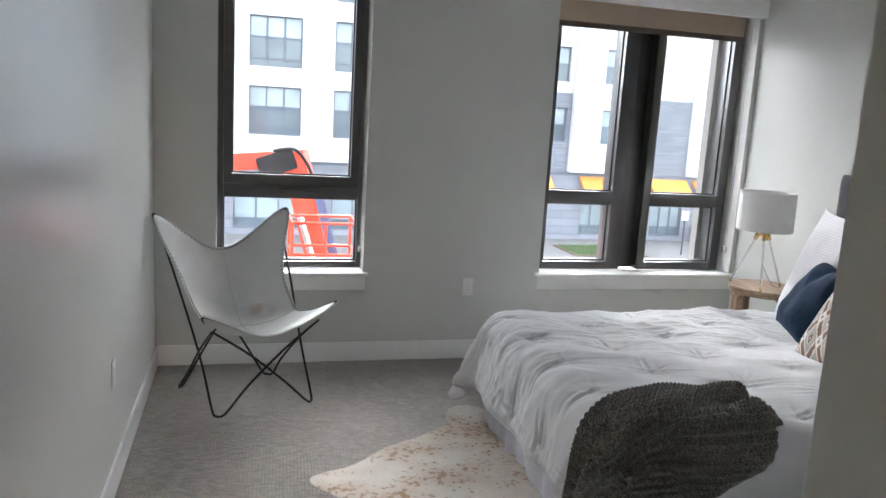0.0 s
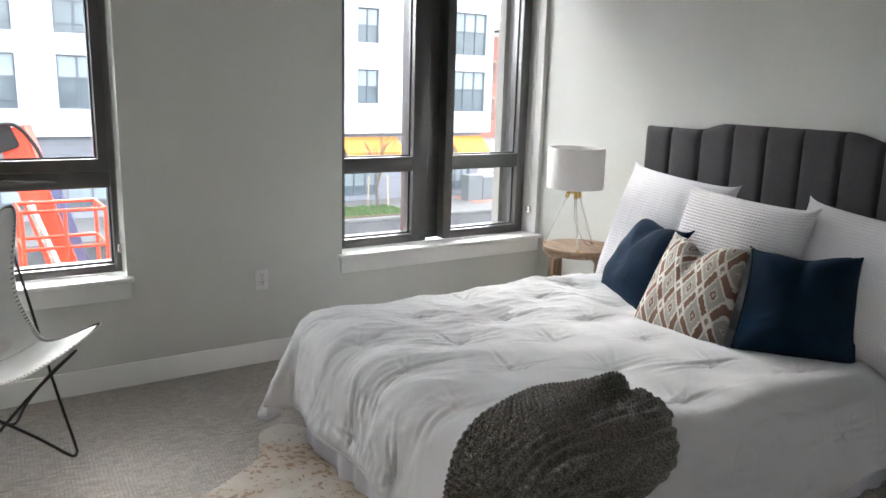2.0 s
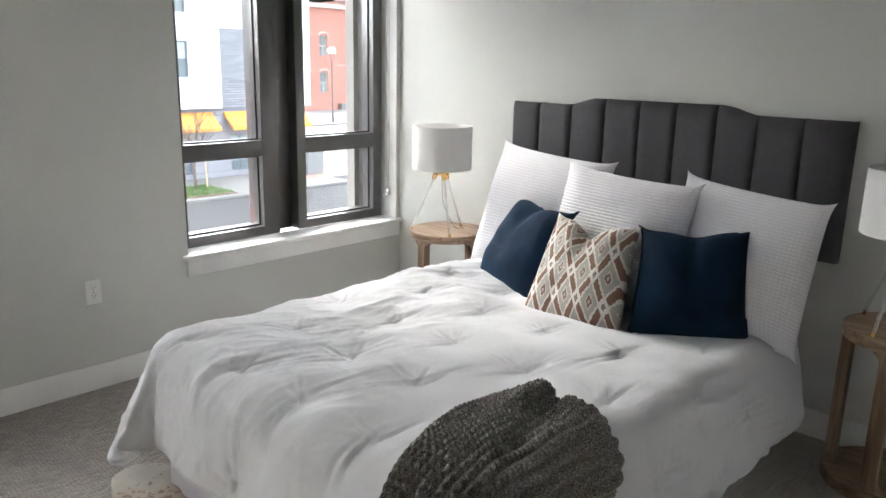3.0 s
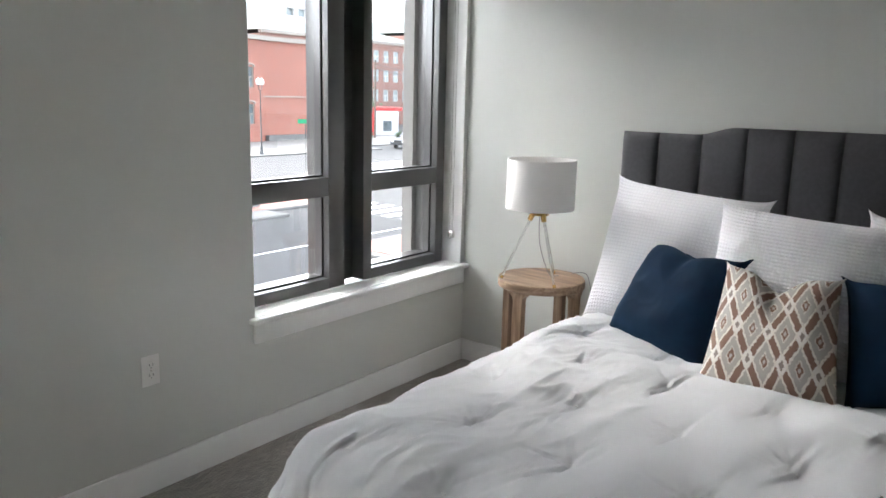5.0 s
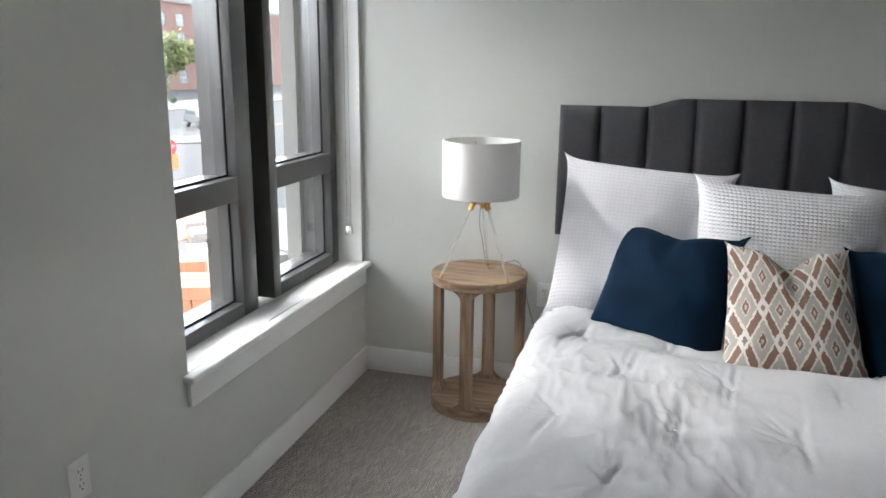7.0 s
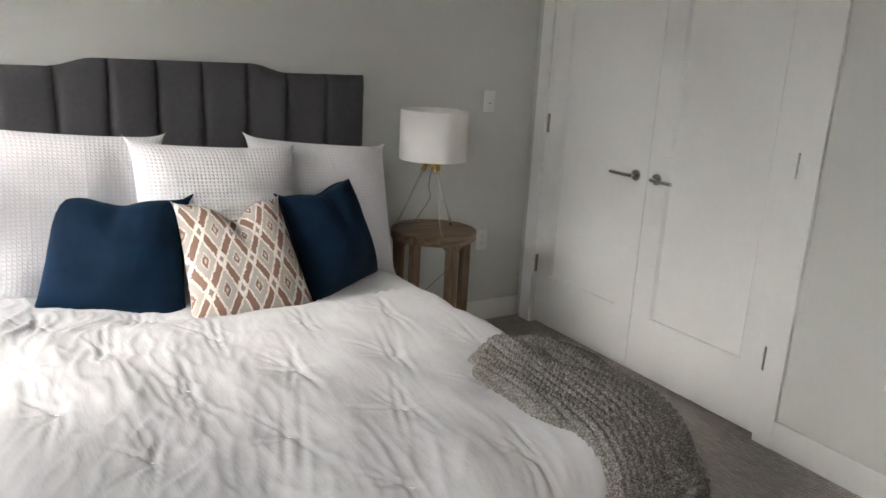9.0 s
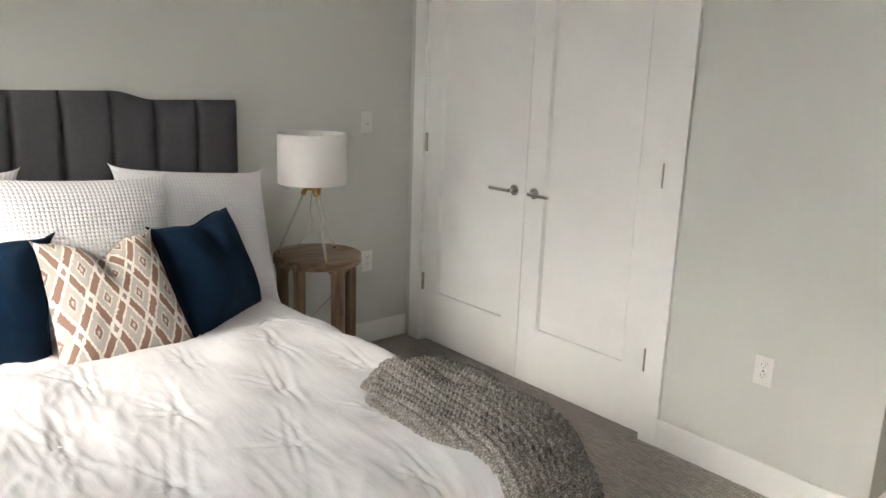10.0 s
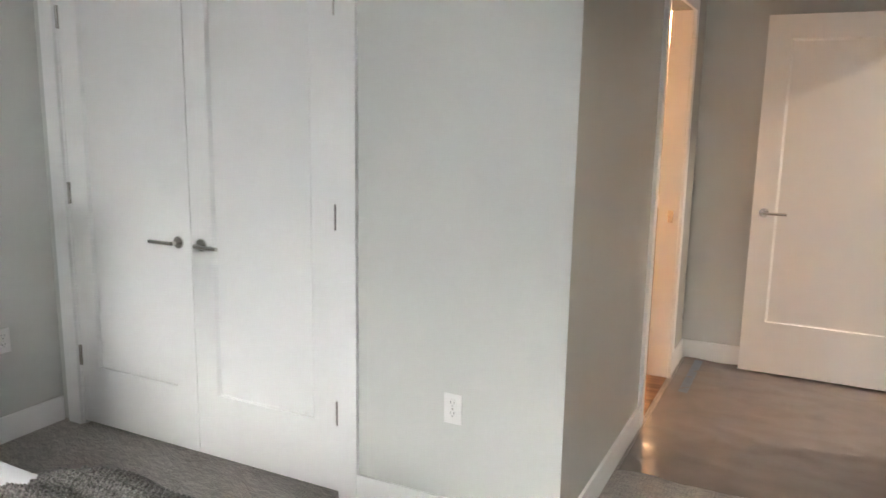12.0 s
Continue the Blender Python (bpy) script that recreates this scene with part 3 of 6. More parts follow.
def casing(x0, x1, z1, y, w=0.085):
    bm = boxes((x0 - w, x0, y, y + 0.018, 0, z1 + w), (x1, x1 + w, y, y + 0.018, 0, z1 + w), (x0, x1, y, y + 0.018, z1, z1 + w))
    return part("trim", bm, TRIM, kind="structure")


door_root = tagged(new("door_1"), kind="structure")
casing(1.757, 3.268, 2.175, YC, 0.085)
part("jamb", boxes((1.755, 1.768, YC - 0.12, YC, 0, 2.162), (3.257, 3.27, YC - 0.12, YC, 0, 2.162), (1.755, 3.27, YC - 0.12, YC, 2.162, 2.175)), TRIM, door_root)
for x0, name in ((1.771, "door_a"), (2.5155, "door_b")):
    d = new("door_leaf")
    d.parent = door_root
    door_leaf(d, 0.7405, 2.158, YC - 0.042, YC - 0.004, x0, True)
lever(door_root, 2.453, 0.965, YC - 0.004, -1)
lever(door_root, 2.583, 0.965, YC - 0.004, 1)
for z in (0.352, 1.135, 1.92):
    hinge(door_root, 1.768, YC - 0.004, z)
    hinge(door_root, 3.259, YC - 0.004, z)

part("trim", boxes((XL, XL + 0.018, -0.68, -0.60, 0, 2.18), (XL, XL + 0.018, -1.58, -1.52, 0, 2.18), (XL, XL + 0.018, -1.52, -0.68, 2.1, 2.18)), TRIM, kind="structure")
door_2 = tagged(new("door_2"), kind="structure")
d = new("door_leaf")
d.parent = door_2
door_leaf(d, 0.90, 2.10, -1.632, -1.594, -0.41, True, 0.125, 0.33)
lever(door_2, 0.425, 0.985, -1.594, -1)
hinge(door_2, -0.414, -1.594, 0.3)
hinge(door_2, -0.414, -1.594, 1.1)
hinge(door_2, -0.414, -1.594, 1.85)

# bathroom doorway
part("trim", boxes((XH - 0.018, XH, -0.498, -0.43, 0, 2.165), (XH - 0.018, XH, -1.331, -1.257, 0, 2.165), (XH - 0.018, XH, -1.257, -0.498, 2.1, 2.165)), TRIM, kind="structure")
jamb = part("trim", boxes((XH - 0.002, XH + 0.117, -1.2565, -1.244, 0, 2.1), (XH - 0.002, XH + 0.117, -0.511, -0.4985, 0, 2.1)), TRIM, kind="structure")
part("strike_plate", boxes((XH + 0.03, XH + 0.06, -1.2437, -1.242, 0.93, 1.0)), STEEL, jamb)
part("wall_bathroom", boxes((XH + 0.116, 3.4, -3.09, -3.07, 0, CEILING)), BATHWALL, kind="structure")
part("wall_bathroom_near", boxes((XH + 0.116, 3.4, -0.06, -0.02, 0, CEILING)), BATHWALL, kind="structure")
part("bathroom_floor", boxes((XH + 0.0, 3.4, -3.06, -0.07, 0.001, 0.006)), PLANK, kind="structure")

vanity = thing("bathroom_vanity", "light wooden bathroom vanity with a pale worktop", "vanity")
part("body", boxes((1.15, 1.85, -3.06, -2.5, 0.1, 0.86), bevel=0.004), OAK, vanity)
part("worktop", boxes((1.12, 1.88, -3.065, -2.47, 0.862, 0.9), bevel=0.004), TRIM, vanity, "pale stone worktop")
part("plinth", boxes((1.17, 1.83, -3.05, -2.55, 0.007, 0.099)), FRAME, vanity)
mirror = thing("bathroom_mirror", "framed mirror on the bathroom wall above the vanity", "mirror")
part("mirror_glass", boxes((1.3, 1.85, -3.0695, -3.06, 1.1, 2.05)), MIRROR, mirror)
part("frame", boxes((1.27, 1.2995, -3.0695, -3.045, 1.07, 2.08), (1.8505, 1.88, -3.0695, -3.045, 1.07, 2.08), (1.2995, 1.8505, -3.0695, -3.045, 1.07, 1.0995), (1.2995, 1.8505, -3.0695, -3.045, 2.0505, 2.08)), TRIM, mirror)
sconce = thing("wall_lamp", "lit warm glass cylinder lamp on the bathroom wall", "wall lamp")
part("back_plate", boxes((1.31, 1.41, -3.0695, -3.05, 2.24, 2.34), bevel=0.004), STEEL, sconce, smooth=40)
part("arm", rod(bmesh.new(), (1.36, -3.05, 2.29), (1.36, -2.98, 2.29), 0.008), STEEL, sconce, smooth=50)
part("shade", rod(bmesh.new(), (1.36, -2.96, 2.22), (1.36, -2.96, 2.42), 0.045, n=20), BULB, sconce, "glowing glass shade", smooth=50)


# outlets and switch
def plate(name, label, m, switch=False):
    """A wall plate in its own frame: x along the wall, z up, face to -y."""
    root = tagged(new(name), label, "wall switch" if switch else "power outlet")
    root.matrix_basis = m
    part("cover", boxes((-0.036, 0.036, -0.006, 0, -0.058, 0.058), bevel=0.003), PLASTIC, root, smooth=40)
    if switch:
        part("rocker", boxes((-0.016, 0.016, -0.0085, -0.0062, -0.033, 0.033), bevel=0.001), PLASTIC, root)
        part("slot", boxes((-0.007, 0.007, -0.0092, -0.0086, -0.012, -0.008)), FRAME, root)
    else:
        for z in (0.02, -0.02):
            bm = rod(bmesh.new(), (0, -0.0062, z), (0, -0.0085, z), 0.0165, n=20)
            s = part("socket", bm, PLASTIC, root, smooth=40)
            part("slots", boxes((-0.008, -0.006, -0.0092, -0.0086, z + 0.0, z + 0.009), (0.006, 0.008, -0.0092, -0.0086, z + 0.0, z + 0.009), (-0.002, 0.002, -0.0092, -0.0086, z - 0.009, z - 0.005)), FRAME, s)
        part("screw", rod(bmesh.new(), (0, -0.0062, 0), (0, -0.0072, 0), 0.003, n=8), STEEL, root)
    return root


plate("power_outlet", "white double power outlet low on the window wall", pose(1.446, YN, 0.475))
plate("power_outlet", "white double power outlet low on the bed wall beside a nightstand", pose(XR, 1.11, 0.475, 0, 0, -90))
plate("power_outlet", "white double power outlet behind the nightstand near the window", pose(XR, 3.60, 0.475, 0, 0, -90))
plate("power_outlet", "white double power outlet on the wall beside the closet", pose(1.264, YC, 0.475, 0, 0, 180))
plate("power_outlet", "white double power outlet low on the long side wall", pose(XL, 3.02, 0.475, 0, 0, 90))
plate("wall_switch", "white rocker light switch on the bed wall", pose(XR, 1.12, 1.235, 0, 0, -90), True)


def added_ceiling_lamp(label, x, y, r=0.17):
    root = thing("added_ceiling_light", label, "ceiling light", (x, y, CEILING))
    part("frame", lathe(bmesh.new(), [(r, -0.001), (r + 0.012, -0.001), (r + 0.012, -0.05), (r, -0.055)], 32, closed=True), STEEL, root, smooth=40)
    part("diffuser", lathe(bmesh.new(), [(r - 0.001, -0.002), (r - 0.001, -0.05), (r * 0.7, -0.07), (0.001, -0.078)], 32), LAMP_ON, root, "warm lit diffuser", smooth=60)
    return root


# added out of view: warms the passage floor and open door
added_ceiling_lamp("unseen warm ceiling light added outside the bedroom to brighten the passage", -1.8, -1.0)

# protective film and tape over the passage carpet
bm, rows = bmesh.new(), []
NX, NY = 40, 60
for i in range(NX + 1):
    row = []
    for j in range(NY + 1):
        x, y = -0.41 + 1.23 * i / NX, -1.69 + 1.75 * j / NY
        if j == NY:
            y += 0.02 * noise.noise((x * 6, 0, 0))
        rip = max(0.0, 1 - 3 * abs(noise.noise((x * 3, y * 7, 1)))) ** 2
        row.append(bm.verts.new((x, y, 0.003 + 0.011 * rip + 0.002 * noise.noise((x * 25, y * 25, 0)))))
    rows.append(row)
for i in range(NX):
    for j in range(NY):
        bm.faces.new((rows[i][j], rows[i + 1][j], rows[i + 1][j + 1], rows[i][j + 1]))
part("carpet_film", bm, FILM, None, "clear wrinkled protective film laid over the passage carpet", smooth=180, category="protective film")
part("tape", boxes((0.70, 0.75, -1.66, -1.02, 0.0095, 0.0105)), TAPE, None, "strip of dull blue tape on the protective film", category="tape")

# ---- the bed ----
BX0, BX1, BY0, BY1, BTOP = 1.27, 3.30, 1.975, 3.495, 0.545
HX = XR - 0.006


def head_top(y):
    """The height of the headboard's serpentine top edge."""
    a = max(0.0, min(1.0, (abs(y - 2.735) - 0.31) / 0.17))
    return 1.388 - 0.036 * (a * a * (3 - 2 * a))


bed = thing("bed", "bed with dark grey channel-tufted upholstered headboard and white pleated skirt", "bed")
head = new("headboard")
head.parent = bed
tagged(head, "dark grey fabric headboard with vertical channels")
part("backing", boxes((HX - 0.04, HX, 1.90, 3.548, 0.78, 1.345), bevel=0.008), GREY_FABRIC, head, smooth=50)
edges = [1.884, 2.072, 2.260, 2.438, 2.628, 2.812, 2.998, 3.190, 3.386, 3.560]
for y0, y1 in zip(edges, edges[1:]):
    bm, rows = bmesh.new(), []
    N, M = 14, 16
    for i in range(N + 1):
        u = i / N
        y = y0 + 0.001 + (y1 - y0 - 0.002) * u
        puff = (1 - (2 * u - 1) ** 6) ** 0.5
        row = []
        for j in range(M + 1):
            w = j / M
            zt = head_top(y)
            z = 0.78 + (zt - 0.78) * w
            edge = min(1.0, min(w, 1 - w) * (zt - 0.78) / 0.03)
            x = XR - 0.05 - (0.008 + 0.018 * puff) * (1 - (1 - edge) ** 2) ** 0.5
            row.append(bm.verts.new((x, y, z)))
        rows.append(row)
    for i in range(N):
        for j in range(M):
            bm.faces.new((rows[i][j], rows[i + 1][j], rows[i + 1][j + 1], rows[i][j + 1]))
    top = [bm.verts.new((HX, v.co.y, v.co.z - 0.004)) for v in (r[-1] for r in rows)]
    for i in range(N):
        bm.faces.new((rows[i][-1], rows[i + 1][-1], top[i + 1], top[i]))
    for k in (0, N):
        side = [bm.verts.new((HX, v.co.y, v.co.z)) for v in rows[k]]
        for j in range(M):
            bm.faces.new((rows[k][j], rows[k][j + 1], side[j + 1], side[j]))
    part("channel", bm, GREY_FABRIC, head, smooth=60)
for y in (2.02, 3.44):
    part("leg", boxes((XR - 0.035, XR - 0.012, y - 0.02, y + 0.02, 0, 0.79)), BLACK, bed, "black headboard strut")
part("box_spring", boxes((BX0 + 0.02, BX1, BY0 + 0.02, BY1 - 0.02, 0.10, 0.32), bevel=0.02), WHITE_CLOTH, bed)
part("mattress", boxes((BX0 + 0.005, BX1, BY0 + 0.005, BY1 - 0.005, 0.325, BTOP - 0.03), bevel=0.03), WHITE_CLOTH, bed, smooth=50)
for x in (1.4, 3.2):
    for y in (2.1, 3.37):
        part("leg", rod(bmesh.new(), (x, y, 0), (x, y, 0.1), 0.025), BLACK, bed, smooth=50)


def skirt(a, b, nx, ny, name="skirt"):
    """A gathered valance hanging from a to b, its folds along the normal."""
    bm, rows = bmesh.new(), []
    L = math.hypot(b[0] - a[0], b[1] - a[1])
    N = int(L / 0.012)
    for i in range(N + 1):
        s = i / N
        x, y = a[0] + (b[0] - a[0]) * s, a[1] + (b[1] - a[1]) * s
        d = s * L
        f = noise.noise((d * 11 + a[1] * 3, 1.7, nx)) * 0.9 + 0.35 * math.sin(d * 34 + 6 * noise.noise((d * 3, 3.1, 0)))
        row = []
        for j in range(9):
            w = j / 8
            o = (0.004 + 0.018 * w) * f + 0.012 * w
            row.append(bm.verts.new((x + nx * o, y + ny * o, 0.335 - 0.327 * w)))
        rows.append(row)
    for i in range(N):
        for j in range(8):
            bm.faces.new((rows[i][j], rows[i + 1][j], rows[i + 1][j + 1], rows[i][j + 1]))
    return part(name, bm, SKIRT, bed, "white gathered bed skirt", smooth=180)


skirt((BX0 + 0.01, BY0 + 0.03), (BX0 + 0.01, BY1 - 0.03), -1, 0)
skirt((BX0 + 0.03, BY0 + 0.01), (BX1 - 0.03, BY0 + 0.01), 0, -1)
skirt((BX0 + 0.03, BY1 - 0.01), (BX1 - 0.03, BY1 - 0.01), 0, 1)

# comforter: a flat sheet laid over the mattress, drooping past its edges
RC, ROLL = 0.10, 0.10
S0, S1, T0, T1 = BX0 - 0.36, 3.12, BY0 - 0.40, BY1 + 0.40
TUFTS = [(0.98 + 0.335 * i, 1.62 + 0.315 * j + (0.157 if i % 2 else 0.0)) for i in range(7) for j in range(8)]


def comforter_at(s, t):
    """Where the point (s, t) of the flat sheet lies once draped, without its puffs."""
    qx, qy = max(s, BX0 + RC), min(max(t, BY0 + RC), BY1 - RC)
    vx, vy = s - qx, t - qy
    L = math.hypot(vx, vy)
    swell = 0.018 * noise.noise((s * 1.6, t * 1.6, 4.2)) + 0.012 * noise.noise((s * 3, t * 4.5, 1.1))
    z = BTOP + 0.02 + swell - 0.045 * math.exp(-((s - 2.78) / 0.28) ** 4) * math.exp(-((t - 2.65) / 0.72) ** 6)
    d = L - RC + 0.06
    if L < 1e-6 or d <= 0:
        return Vector((s, t, z))
    nx, ny = vx / L, vy / L
    a = d / ROLL
    lim = 1.36
    if a < lim:
        out, down = ROLL * math.sin(a), ROLL * (1 - math.cos(a))
    else:
        rest = d - ROLL * lim
        out = ROLL * math.sin(lim) + rest * math.cos(lim) * 0.9
        down = ROLL * (1 - math.cos(lim)) + rest * math.sin(lim)
    ex, ey = qx + nx * (RC - 0.06), qy + ny * (RC - 0.06)
    hang = max(0.0, d - 0.12)
    corner = min(1.0, 4 * abs(nx * ny))
    ang = math.atan2(ny, nx)
    run = s * abs(ny) + t * abs(nx)
    wave = hang * (0.10 * corner * (1.2 * math.sin(ang * 9.0 + 0.6)) + (0.045 if abs(nx) > abs(ny) else 0.022) * math.sin(run * 17 + 3 * noise.noise((run * 2, 0, 0.5))) * (1 - corner) + 0.20 * corner)
    out += wave
    return Vector((ex + nx * out, ey + ny * out, max(0.03, z - down * (1 - 0.06 * corner))))


CREASES = []
for (a, b) in TUFTS:
    for k in range(3):
        long_ = random.uniform(0.08, 0.19)
        CREASES.append((a + random.uniform(-0.05, 0.05), b + random.uniform(-0.012, 0.012) + (k - 1) * 0.016, 1.0, random.gauss(-0.12, 0.16), long_, random.uniform(0.006, 0.010), random.uniform(0.009, 0.014)))
    for _ in range(6):
        ang = random.uniform(0, math.pi) if random.random() < 0.5 else random.gauss(0.25, 0.35)
        CREASES.append((a + random.uniform(-0.02, 0.02), b + random.uniform(-0.02, 0.02), math.cos(ang), math.sin(ang), random.uniform(0.035, 0.075), random.uniform(0.005, 0.009), random.uniform(0.006, 0.011)))
CELLS = collections.defaultdict(list)
for c in CREASES:
    for i in (-2, -1, 0, 1, 2):
        for j in (-1, 0, 1):
            CELLS[int(c[0] / 0.2) + i, int(c[1] / 0.2) + j].append(c)


def comforter_puff(s, t):
    near = min((s - a) ** 2 + (t - b) ** 2 for a, b in TUFTS)
    r = math.sqrt(near)
    h = 0.019 * (1 - math.exp(-(r / 0.10) ** 2)) - 0.008 * math.exp(-(r / 0.018) ** 2)
    cut = 0.0
    for a, b, ca, sa, long_, wide_, deep in CELLS[int(s / 0.2), int(t / 0.2)]:
        x, y = (s - a) * ca + (t - b) * sa, -(s - a) * sa + (t - b) * ca
        x -= 0.8 * long_ if long_ < 0.08 else 0.0
        k = (y / wide_) ** 2
        if k < 12 and abs(x) < 3 * long_:
            cut += deep * math.exp(-(x / long_) ** 2) * (math.exp(-k) - 0.45 * math.exp(-k / 5))
    h -= 0.0072 * math.tanh(cut / 0.0072)
    wx = s + 0.14 * noise.noise((s * 2.1, t * 2.1, 7.0))
    wy = t + 0.20 * noise.noise((s * 1.7, t * 1.7, 3.0)) + 0.16 * s
    fold = max(0.0, 1 - abs(noise.noise((wx * 1.3, wy * 6.0, 2.0))) * 2.4)
    calm = 0.08 + 0.92 * max(0.0, min(1.0, (t - 2.6) / 0.5))
    fold2 = max(0.0, 1 - abs(noise.noise((wx * 6.0, wy * 21.0, 5.0))) * 3.0)
    strong = max(0.0, min(1.0, 0.45 + 1.1 * noise.noise((s * 1.3, t * 1.3, 11.0))))
    edge = max(0.0, min(1.0, (BX0 + 0.30 - s) / 0.2)) + max(0.0, min(1.0, (t - BY1 + 0.1) / 0.15)) + max(0.0, min(1.0, (BY0 + 0.1 - t) / 0.15))
    run = t if s < BX0 + 0.25 else s
    cross = s if s < BX0 + 0.25 else t
    edge = min(edge, 1.0) * (0.3 + 0.7 * max(0.0, min(1.0, (t - 2.3) / 0.4)))
    pleat = max(0.0, 1 - abs(noise.noise((run * 17 + 1.5 * noise.noise((cross * 3, run * 3, 0)), cross * 2.2, 8.0))) * 3.0)
    hem = 0.0
    d = s - S0
    if 0.03 < d < 0.10:
        hem = 0.004 * math.cos(t * 160 + 3 * noise.noise((t * 9, 0, 0))) * (1 - abs(d - 0.065) / 0.035)
    return h + 0.013 * (0.5 + 0.5 * calm) * strong * fold ** 2 + 0.007 * (0.3 + strong) * calm * fold2 ** 2 + 0.005 * min(1.0, edge) * pleat ** 1.5 + 0.003 * noise.noise((s * 11, t * 11, 0)) + hem


def draped(s0, s1, t0, t1, step, lift, inside=None):
    bm = bmesh.new()
    NS, NT = int((s1 - s0) / step), int((t1 - t0) / step)
    grid = {}
    e = 0.02
    for i in range(NS + 1):
        for j in range(NT + 1):
            s, t = s0 + (s1 - s0) * i / NS, t0 + (t1 - t0) * j / NT
            if inside and not inside(s, t):
                continue
            p = comforter_at(s, t)
            n = (comforter_at(s + e, t) - comforter_at(s - e, t)).cross(comforter_at(s, t + e) - comforter_at(s, t - e)).normalized()
            grid[i, j] = bm.verts.new(p + n * lift(s, t))
    for (i, j), v in list(grid.items()):
        q = [grid.get(k) for k in ((i, j), (i + 1, j), (i + 1, j + 1), (i, j + 1))]
        if all(q):
            bm.faces.new(q)
    return bm




def comforter_lift(s, t):
    edge = min(s - S0, t - T0, T1 - t)
    k = min(1.0, max(0.0, edge / 0.05))
    return comforter_puff(s, t) * (k * (2 - k)) + 0.006


def rounded_sheet(s, t):
    dx, dy = max(0, S0 + 0.09 - s), max(0, T0 + 0.09 - t, t - T1 + 0.09)
    return math.hypot(dx, dy) <= 0.0901


comforter = part("comforter", draped(S0, S1, T0, T1, 0.0085, comforter_lift, rounded_sheet), COMFORTER, None, "white tufted cotton comforter spread wrinkled over the bed", smooth=180, category="comforter")
thick = comforter.modifiers.new("thickness", "SOLIDIFY")
thick.thickness, thick.offset = 0.022, -1.0


def comforter_surface(s, t, lift):
    e = 0.02
    n = (comforter_at(s + e, t) - comforter_at(s - e, t)).cross(comforter_at(s, t + e) - comforter_at(s, t - e)).normalized()
    return comforter_at(s, t) + n * lift, n


rim = [(S1, T0)] + [(S1 - (S1 - S0 - 0.09) * k / 120, T0) for k in range(1, 121)]
rim += [(S0 + 0.09 - 0.09 * math.sin(a), T0 + 0.09 - 0.09 * math.cos(a)) for a in (math.pi / 2 * k / 12 for k in range(1, 13))]
rim += [(S0, T0 + 0.09 + (T1 - T0 - 0.18) * k / 160) for k in range(1, 161)]
rim += [(S0 + 0.09 - 0.09 * math.cos(a), T1 - 0.09 + 0.09 * math.sin(a)) for a in (math.pi / 2 * k / 12 for k in range(1, 13))]
rim += [(S0 + 0.09 + (S1 - S0 - 0.09) * k / 120, T1) for k in range(1, 121)]
part("hem", tube(bmesh.new(), [comforter_surface(s, t, -0.005)[0] for s, t in rim], 0.0125, 8), COMFORTER, comforter, "rounded sewn hem", smooth=180)
for a, b in TUFTS:
    if S0 + 0.05 < a < 2.75 and T0 + 0.05 < b < T1 - 0.05:
        p, n = comforter_surface(a, b, comforter_lift(a, b) + 0.001)
        w = Vector((random.uniform(-1, 1), random.uniform(-1, 1), 0))
        w = (w - n * w.dot(n)).normalized()
        bm = bmesh.new()
        rod(bm, p - w * 0.006, p + w * 0.006, 0.0016, n=5)
        rod(bm, p, p + n.cross(w) * 0.009 + n * 0.002, 0.0013, n=5)
        part("tuft", bm, WHITE_CLOTH, comforter, "small thread tuft")

# knitted throw over the foot of the bed
def throw_edge(s):
    k = max(0.0, min(1.0, (1.76 - s) / 0.26))
    return 0.13 + 0.132 * math.sqrt(k) + 0.03 * noise.noise((s * 5, 0, 2))


def throw_middle(s):
    return 1.985 + 0.14 * max(0.0, min(1.0, (s - 1.2) / 0.6))


def throw_inside(s, t):
    return abs(t - throw_middle(s)) <= throw_edge(s) and s < 1.82 + 0.03 * noise.noise((t * 12, 0, 6)) - 0.05 * math.exp(-((t - throw_middle(s) + 0.005) / 0.022) ** 2)


def throw_lift(s, t):
    c = throw_middle(s)
    fold = 0.5 + 0.5 * math.cos((t - c) * 34 + 5 * noise.noise((s * 2.0, t * 2.0, 0)))
    bunch = max(0.0, min(1.0, (s - 1.30) / 0.35))
    lump = 0.038 + 0.012 * bunch + 0.010 * bunch * fold + 0.026 * noise.noise((s * 6, t * 9, 3)) * bunch + 0.003 * fold + 0.022 * bunch * math.exp(-((t - c - 0.07) / 0.05) ** 2)
    lump -= 0.035 * bunch * math.exp(-((t - c + 0.005) / 0.025) ** 2)
    edge = max(0.0, min(1.0, (throw_edge(s) - abs(t - c)) / 0.05, (1.82 - s) / 0.05))
    round_ = 1 - (1 - edge) ** 2
    u, v = (t + 0.004 * noise.noise((s * 14, t * 14, 1))) / 0.022, (s + 0.004 * noise.noise((s * 14, t * 14, 8))) / 0.0165
    rib = 0.5 + 0.5 * math.cos(2 * math.pi * u)
    stitch = 0.5 + 0.5 * math.cos(2 * math.pi * (v + 0.35 * abs(math.sin(math.pi * u))))
    knit = 0.019 * (rib * (0.30 + 0.70 * stitch)) ** 0.6
    return 0.030 + lump * round_ * 0.8 + knit * (0.15 + 0.85 * edge)


throw = part("throw_blanket", draped(0.86, 1.89, 1.60, 2.56, 0.0032, throw_lift, throw_inside), KNIT, None, "chunky grey knitted throw draped over the foot of the bed", smooth=180, category="blanket")
thick = throw.modifiers.new("thickness", "SOLIDIFY")
thick.thickness, thick.offset = 0.012, -1.0


